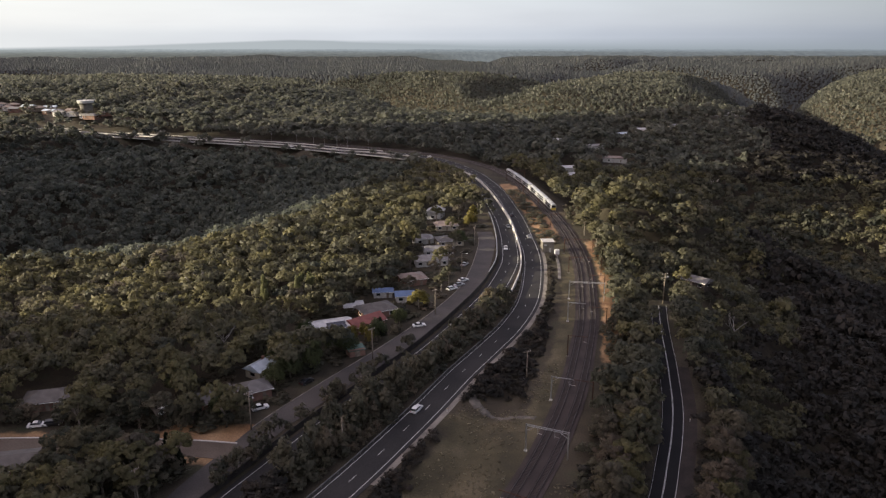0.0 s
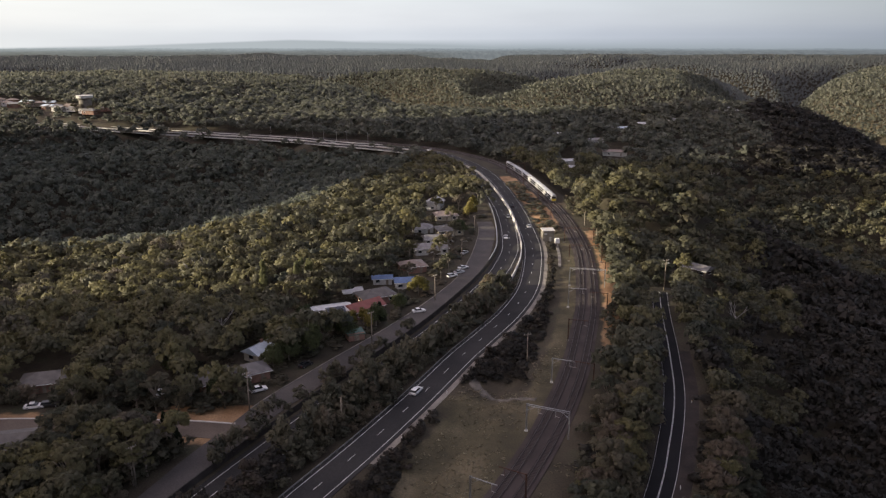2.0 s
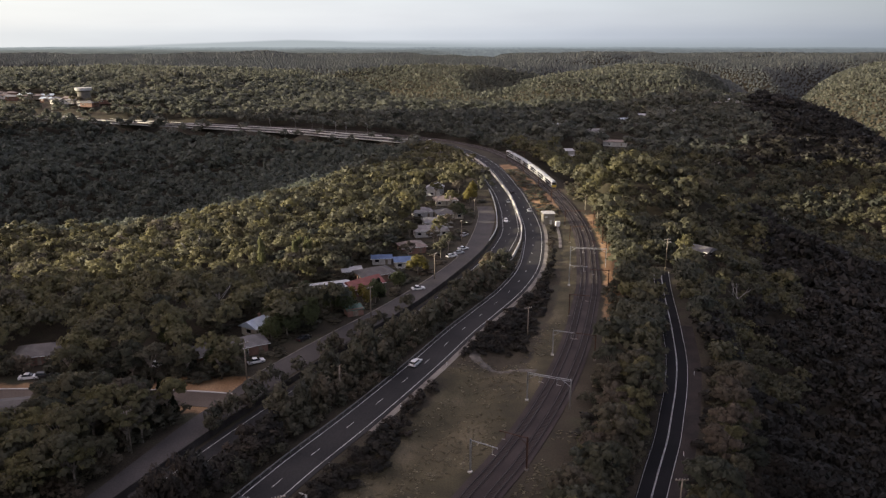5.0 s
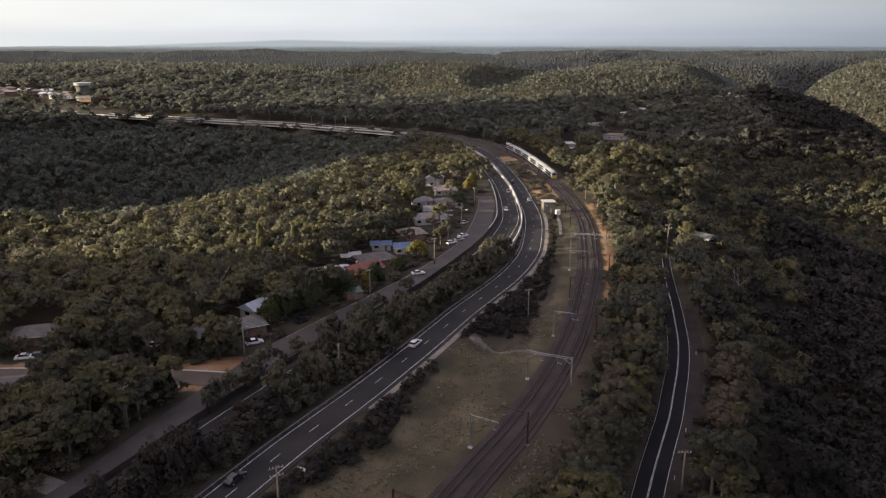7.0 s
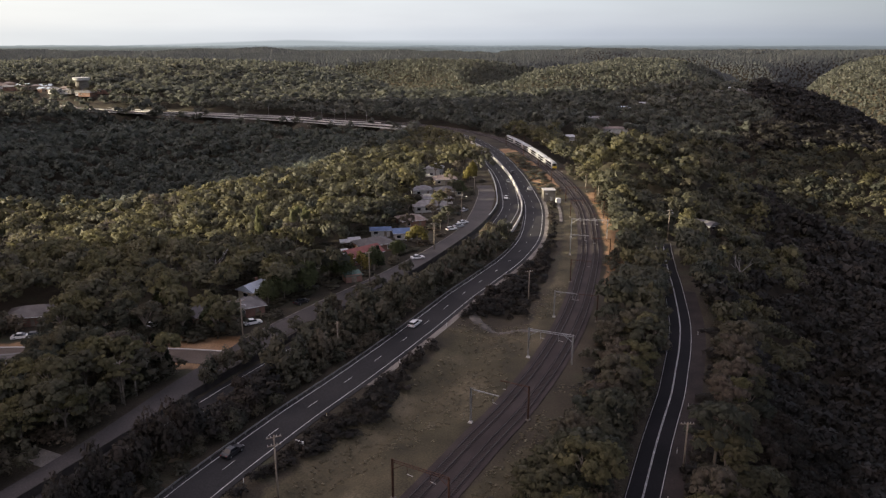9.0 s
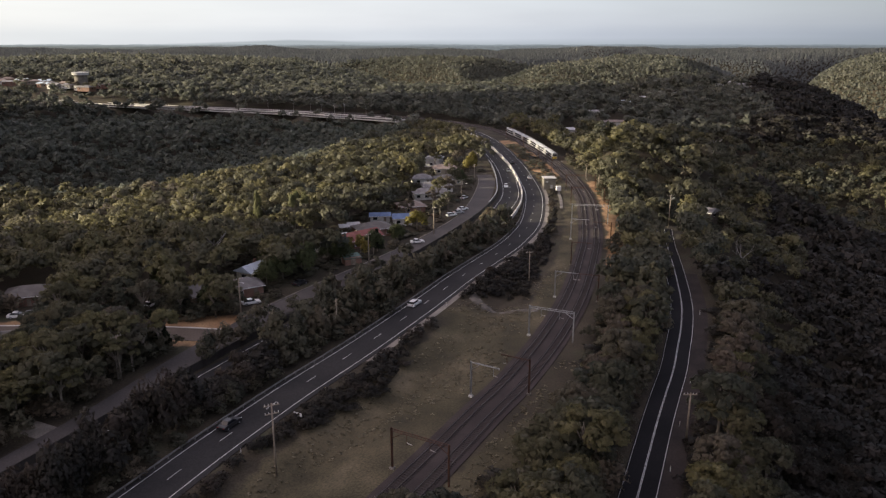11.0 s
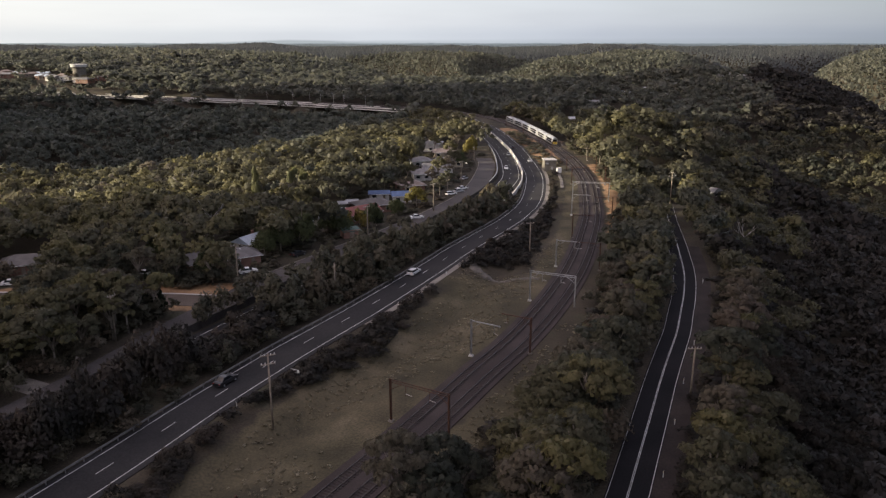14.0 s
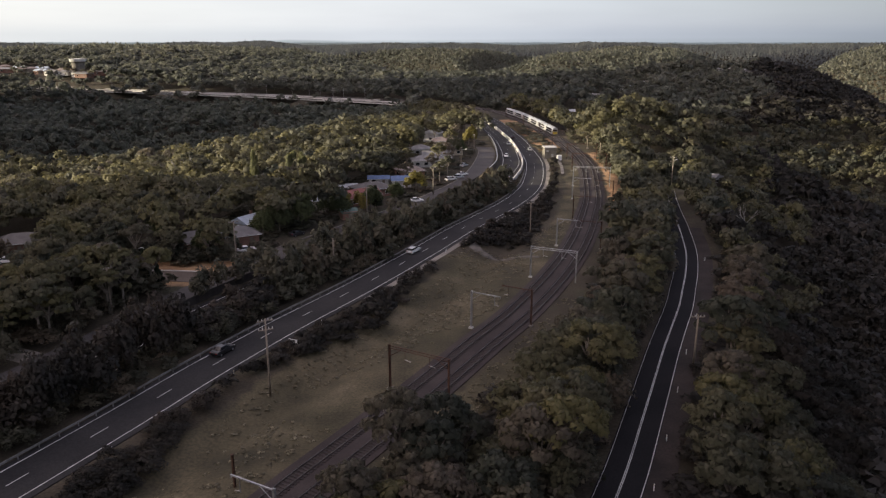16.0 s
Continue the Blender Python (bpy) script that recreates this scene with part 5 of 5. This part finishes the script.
# scrub: median strip, fence strip, verge bushes, thickets by the railway
def scrub(name, label, y0, y1, d, rule, hmin, hmax, wide=0.75, mat=None):
    x, y = jittered(-140, 110, y0, y1, d)
    keep = in_view(x, y, 15)
    x, y = x[keep], y[keep]
    D = {k: line_distance(k, x, y) for k in LINES}
    keep = rule(x, y, D)
    for cx, cy, r_ in CLEARINGS:
        keep &= (x - cx) ** 2 + (y - cy) ** 2 > r_ * r_
    x, y = x[keep], y[keep]
    h, w, tint = rng.uniform(hmin, hmax, len(x)), d * wide * rng.uniform(0.7, 1.3, len(x)), np.clip(rng.normal(0.5, 0.28, len(x)), 0, 1)
    for words, lo, hi, kinds in (("nearest ", 0, 96, T_NEAREST), ("near ", 96, 128, T_FINE), ("", 128, 190, T_SOFT), ("far ", 190, 999, T_BUSH)):
        i = (y >= lo) & (y < hi)
        if i.any():
            forest(words.replace(" ", "_") + name, words + label, x[i], y[i], h[i], w[i], kinds, tint[i], mat or SCRUB, "scrub")


scrub("median_scrub", "brownish green scrub between the carriageways", 50, 258, 2.5, lambda x, y, D: (D["RC"] < -5.6) & (D["LC"] > np.where((y > 112) & (y < 140), 5.6, 4.5)), 2.0, 5.0, 0.9)
scrub("median_woods", "olive trees hiding the lower carriageway", 122, 252, 3.2, lambda x, y, D: (D["RC"] < -7.5) & (D["LC"] > 3.0) & (y > 139), 8.0, 12.0, 1.0)
scrub("median_bushes", "brown green tall bushes beside the lower carriageway", 117, 141, 3.0, lambda x, y, D: (D["RC"] < -7.0) & (D["LC"] > 3.2), 4.5, 7.2, 1.0, LEAF_DARKENED)
scrub("median_oaks", "dark brown trees hiding the lower carriageway", 56, 117, 3.0, lambda x, y, D: (D["RC"] < -7.5) & (D["LC"] > 3.0), 8.5, 13.0, 1.0, LEAF_DARKENED)
scrub("fence_scrub", "olive scrub along the dark fence", 215, 290, 2.4, lambda x, y, D: (D["LC"] < -6.6) & (D["STREET"] > 4.4), 2.5, 6.0, 0.9)
scrub("street_scrub", "tall olive scrub between street and dark fence", 152, 215, 2.6, lambda x, y, D: (D["LC"] < -6.2) & (D["STREET"] > 4.2), 3.5, 8.0, 0.95)
scrub("fence_woods", "tall olive trees along the dark fence", 112, 150, 2.6, lambda x, y, D: (D["LC"] < -5.8) & (D["STREET"] > 3.8), 4.5, 8.5, 1.0)
scrub("fence_oaks", "dark brown trees along the dark fence", 58, 112, 2.6, lambda x, y, D: (D["LC"] < -5.8) & (D["STREET"] > 3.8), 5.0, 9.5, 1.0, LEAF_DARKENED)
scrub("front_scrub", "brown green undergrowth beneath the front trees", 58, 175, 3.0, lambda x, y, D: (D["STREET"] < -6.0) & (np.abs(D["CROSS"]) > 7.5), 3.0, 7.0, 0.95)
scrub("slope_scrub", "dark brown undergrowth on the side road slope", 58, 175, 3.7, lambda x, y, D: (D["RAILS"] > 11) & (np.abs(D["SIDE"]) > 6.8), 1.2, 4.0, 0.9, LEAF_DARKENED)
scrub("verge_scrub", "low dark scrub beside the highway", 55, 205, 1.9, lambda x, y, D: (D["RC"] > 6.8) & (D["RC"] < 11.5 + 2.5 * np.sin(y / 9.0)) & (D["RAILS"] < -9) & (bell(x, y, 9, 168, 12, 8) < 0.4), 1.0, 3.0, 0.9, LEAF_DARKENED)
scrub("thicket_scrub", "dark scrub thicket between highway and railway", 166, 320, 2.2, lambda x, y, D: (D["RC"] > 7.0) & (D["RAILS"] < -12.5) & (y > 176 + 4 * np.sin(x)) & (bell(x, y, 9, 171, 12, 9) < 0.4), 1.2, 3.6, 0.75, LEAF_DARKENED)
scrub("bank_scrub", "dry reddish scrub on the railway bank", 338, 470, 3.6, lambda x, y, D: (D["RC"] > 6.0) & (D["RAILS"] < -6.5), 0.8, 2.2)
scrub("edge_scrub", "olive scrub at the edge of the railway", 55, 420, 2.6, lambda x, y, D: (D["RAILS"] > np.where((y > 84) & (y < 150), 13.0, 9.0) + 3.0 * np.sin(y / 13)) & (D["RAILS"] < 17) & (np.abs(D["SIDE"]) > 5.0), 1.5, 4.5)
scrub("side_scrub", "olive scrub along the side road", 60, 250, 2.6, lambda x, y, D: (np.abs(D["SIDE"]) > np.where(D["SIDE"] > 0, 8.0, 4.7)) & (np.abs(D["SIDE"]) < 11), 1.6, 4.2)
scrub("bank_woods", "olive trees crowding the edge of the side road", 62, 215, 4.2, lambda x, y, D: (D["SIDE"] < -5.2) & (D["SIDE"] > -16) & (D["RAILS"] > 14), 6.5, 11.0, 0.8)
scrub("garden_scrub", "mixed green garden shrubs round the houses", 140, 420, 4.2, lambda x, y, D: (rng.uniform(0, 1, len(x)) < 0.55) & (D["STREET"] < -6.5) & (D["STREET"] > -40) & (np.abs(D["CROSS"]) > 9) & (D["RC"] < -8), 1.0, 3.0)
scrub("wall_scrub", "low grass tufts along the concrete wall", 250, 345, 1.6, lambda x, y, D: (D["WALL"] > 0.5) & (D["RC"] < -4.9), 0.3, 0.9)


def tree(name, label, mat, shape, lobes, per, leaf, seed, lean=0.0):
    """One tree, one metre high and of crown radius one, to be scaled where it stands."""
    r = np.random.default_rng(seed)
    m = thing(name, label, "tree", Matrix(), "bush trees")
    V = crown_cards(r, lobes, per, leaf, shape)
    limbs = [tube((0, 0, -0.03), (0.02 * lean, 0, 0.42), 0.055, 0.038, 7)]
    if shape in ("round", "gum"):
        for k in range(9 if shape == "gum" else 6):
            a, d = r.uniform(0, 6.283), r.uniform(0.2, 0.55)
            mid = (0.4 * d * math.cos(a), 0.4 * d * math.sin(a), 0.52)
            limbs += [tube((0.02 * lean, 0, 0.36 + 0.02 * k), mid, 0.032, 0.022, 5), tube(mid, (d * math.cos(a), d * math.sin(a), 0.74), 0.022, 0.009, 5)]
    else:
        limbs.append(tube((0.02 * lean, 0, 0.42), (0, 0, 0.93), 0.038, 0.008, 6))
    part("trunk", join(*limbs), BARK, m, "pale smooth bark", smooth=True)
    crown = new("crown", leaf_mesh("crown", V, mat))
    crown.parent = m
    return m


FINE = [tree("gum_tree", "olive green gum tree with clumped umbrella crown", LEAF_TREE, "gum", 34, 62, 0.075, 20 + k, 1.0) for k in range(6)]
SHADE_TREES = [tree("she_oak_tree", "dark brown shade-toned tree with ragged crown", LEAF_DARKENED_TREE, "gum", 26, 46, 0.096, 60 + k, 1.0) for k in range(4)]
PLAIN = [tree("gum_tree", "olive green gum tree with pale trunk and ragged crown", LEAF_TREE, "gum", 26, 46, 0.096, 40 + k, 1.0) for k in range(6)]
used = set()
order = sorted(range(len(NEAR_TREES)), key=lambda i: NEAR_TREES[i][1])
placed, rest = order[:300], order[300:]
for n, i in enumerate(placed):
    x, y, h, w = NEAR_TREES[i]
    pool = FINE if n < 100 else PLAIN
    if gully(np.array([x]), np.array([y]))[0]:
        pool = SHADE_TREES
    proto = pool[n % len(pool)]
    m = Matrix.LocRotScale((x, y, gz(x, y)), Euler((0, 0, rng.uniform(0, 6.28))), (1.12 * w, 1.12 * w, h))
    ob = copy_thing(proto, Matrix()) if proto.name in used else proto
    used.add(proto.name)
    ob.matrix_basis = m
if rest:
    a = np.array([NEAR_TREES[i] for i in rest])
    forest("woods_front", "olive green eucalypt woodland below the ridge", a[:, 0], a[:, 1], a[:, 2], a[:, 3], T_NEAR, tint_at(a[:, 0], a[:, 1]))


def special(kind, label, mat, shape, spots, lobes=22, per=70, leaf=0.10):
    first = tree(kind, label, mat, shape, lobes, per, leaf, 90 + lobes)
    for k, (x, y, h, w) in enumerate(spots):
        m = Matrix.LocRotScale((x, y, gz(x, y)), Euler((0, 0, 1.7 * k)), (w, w, h))
        ob = first if k == 0 else copy_thing(first, Matrix())
        ob.matrix_basis = m


special("conifer_tree", "dark green conical conifer in a garden", LEAF_DARK, "cone", [(-62.5, 147.5, 8.5, 2.4), (-66, 146.5, 7.5, 2.3), (-59, 145, 6.0, 2.0), (-75, 141, 7.0, 2.4), (-20.5, 221.5, 7.5, 2.6)], 12, 90, 0.16)
special("poplar_tree", "tall light green columnar poplar tree", LEAF_POPLAR, "column", [(-62, 241, 15, 1.9), (-51, 247, 14, 2.6), (-48, 250, 13, 2.4)], 12, 90, 0.20)
special("garden_tree", "bright green round garden tree by houses", LEAF_BRIGHT, "bush", [(-72, 182, 11, 4.6), (-43.5, 190.5, 10.5, 4.0), (-38.5, 196, 12, 4.6), (-41, 204, 11, 4.2), (8, 336, 9, 3.6), (-34, 211, 7, 3.2), (-47, 186.5, 9, 3.6), (-21.5, 219, 9.0, 3.6), (-30, 209, 9.5, 4.0), (-15, 233, 7.5, 3.2), (-44, 217, 9, 3.8), (-57, 170, 8, 3.6), (-49, 199, 9, 3.8)], 30, 90, 0.075)
special("golden_tree", "golden green broad tree beside the street", LEAF_GOLD, "bush", [(-24, 217, 6.5, 2.4), (-9.0, 249, 8.5, 4.4), (-29, 219, 6.5, 2.8), (13.5, 372, 10, 4.5), (-25.5, 220, 7.0, 2.6), (16, 392, 9, 4.0)], 24, 62, 0.10)
special("roadside_tree", "ragged grey green roadside gum tree", LEAF_TREE, "gum", [(-1.5, 292, 12, 4.0), (2, 300, 11, 3.8), (5, 322, 11, 4), (4, 352, 11, 4.2), (-13, 262, 9, 3.6), (19, 408, 11, 4.5), (12, 425, 11, 4.5), (75, 302, 15, 6.0), (95.5, 284.0, 4.4, 2.4), (99.0, 282.6, 3.4, 2.2), (103.2, 281.4, 3.6, 2.4), (107.6, 280.2, 3.8, 2.4), (111.5, 282.5, 5.0, 2.6), (71, 330, 14, 6.0), (84, 318, 14, 6.0), (70, 355, 13, 5.5), (-5.2, 76.5, 12.8, 4.8), (-0.5, 66, 12.5, 5.5), (2, 276, 9, 3.4), (-1, 268, 8, 3.2), (-4, 285, 8, 3.2), (-14, 292, 10, 3.6), (-18, 310, 11, 4.0), (-22, 275, 9, 3.6), (-34, 262, 10, 3.8), (-44, 240, 10, 3.8), (-14, 330, 11, 4.2), (-12, 360, 11, 4.2), (-4, 383, 10, 4.0), (8, 385, 10, 4.0), (-376, 794, 8, 4), (-386, 795, 9, 4.5), (-396, 799, 9, 4), (-366, 790, 8, 4)], 34, 105, 0.058)


def dead_tree(x, y, h, seed):
    """A bare gum: a pale trunk that forks twice into crooked limbs and twigs."""
    r = random.Random(seed)
    m = thing("dead_tree", "bare pale grey dead gum tree with forked limbs", "tree", pose(x, y, gz(x, y), 0, 0, r.uniform(0, 360)), "dead trees")
    part("trunk", tube((0, 0, -0.3), (0.02 * h, 0, 0.5 * h), 0.022 * h, 0.014 * h, 8), DEAD, m, smooth=True)
    for k in range(5):
        a = 1.26 * k + r.uniform(-0.4, 0.4)
        z = h * r.uniform(0.36, 0.5)
        mid = (0.17 * h * math.cos(a), 0.17 * h * math.sin(a), z + 0.2 * h)
        twigs = [tube((0.02 * h, 0, z), mid, 0.011 * h, 0.007 * h, 6)]
        for j in range(3):
            b = a + r.uniform(-0.9, 0.9)
            tip = (mid[0] + 0.14 * h * math.cos(b), mid[1] + 0.14 * h * math.sin(b), mid[2] + h * r.uniform(0.08, 0.26))
            twigs.append(tube(mid, tip, 0.006 * h, 0.002 * h, 5))
        part("limb", join(*twigs), DEAD, m, smooth=True)


GRASS = foliage("dry_grass_blades", [(0.0, (0.13, 0.116, 0.082)), (0.5, (0.20, 0.178, 0.124)), (1.0, (0.29, 0.26, 0.185))], 0.8)
gx_, gy_ = jittered(-70, 62, 56, 215, 1.25)
D = {k: line_distance(k, gx_, gy_) for k in ("RC", "RAILS")}
patchy = np.sin(gx_ / 5 + 1.7 * np.sin(gy_ / 7)) + np.sin(gy_ / 6.3 - gx_ / 9)
i = (D["RC"] > 7.5) & (D["RAILS"] < -5.2) & ((D["RC"] > 12) | (gy_ > 168)) & (patchy + rng.normal(0, 0.6, len(gx_)) > -0.3) & in_view(gx_, gy_, 5) & ((gy_ < 176) | (D["RAILS"] > -12))
i |= (D["RAILS"] > 5.0) & (D["RAILS"] < 9.5) & (gy_ < 140) & in_view(gx_, gy_, 5) & (patchy > -0.6)
n_ = int(i.sum())
forest("dry_grass", "pale dry grass tufts between highway and railway", gx_[i], gy_[i], rng.uniform(0.10, 0.30, n_), rng.uniform(0.35, 0.8, n_), T_TUFT, np.clip(rng.normal(0.5, 0.28, n_), 0, 1), GRASS, "grass")

DEAD = worn("bleached_dead_wood", (0.26, 0.24, 0.22), (0.44, 0.42, 0.39), 1.0, 7.0)
for k, (x, y, h) in enumerate(((268, 497, 17), (200, 540, 15), (222, 470, 15), (286, 452, 16), (113, 266, 14), (93, 312, 13), (-140, 330, 14), (-176, 300, 13), (-93, 262, 13), (-66, 205, 12))):
    dead_tree(x, y, h, 200 + k)
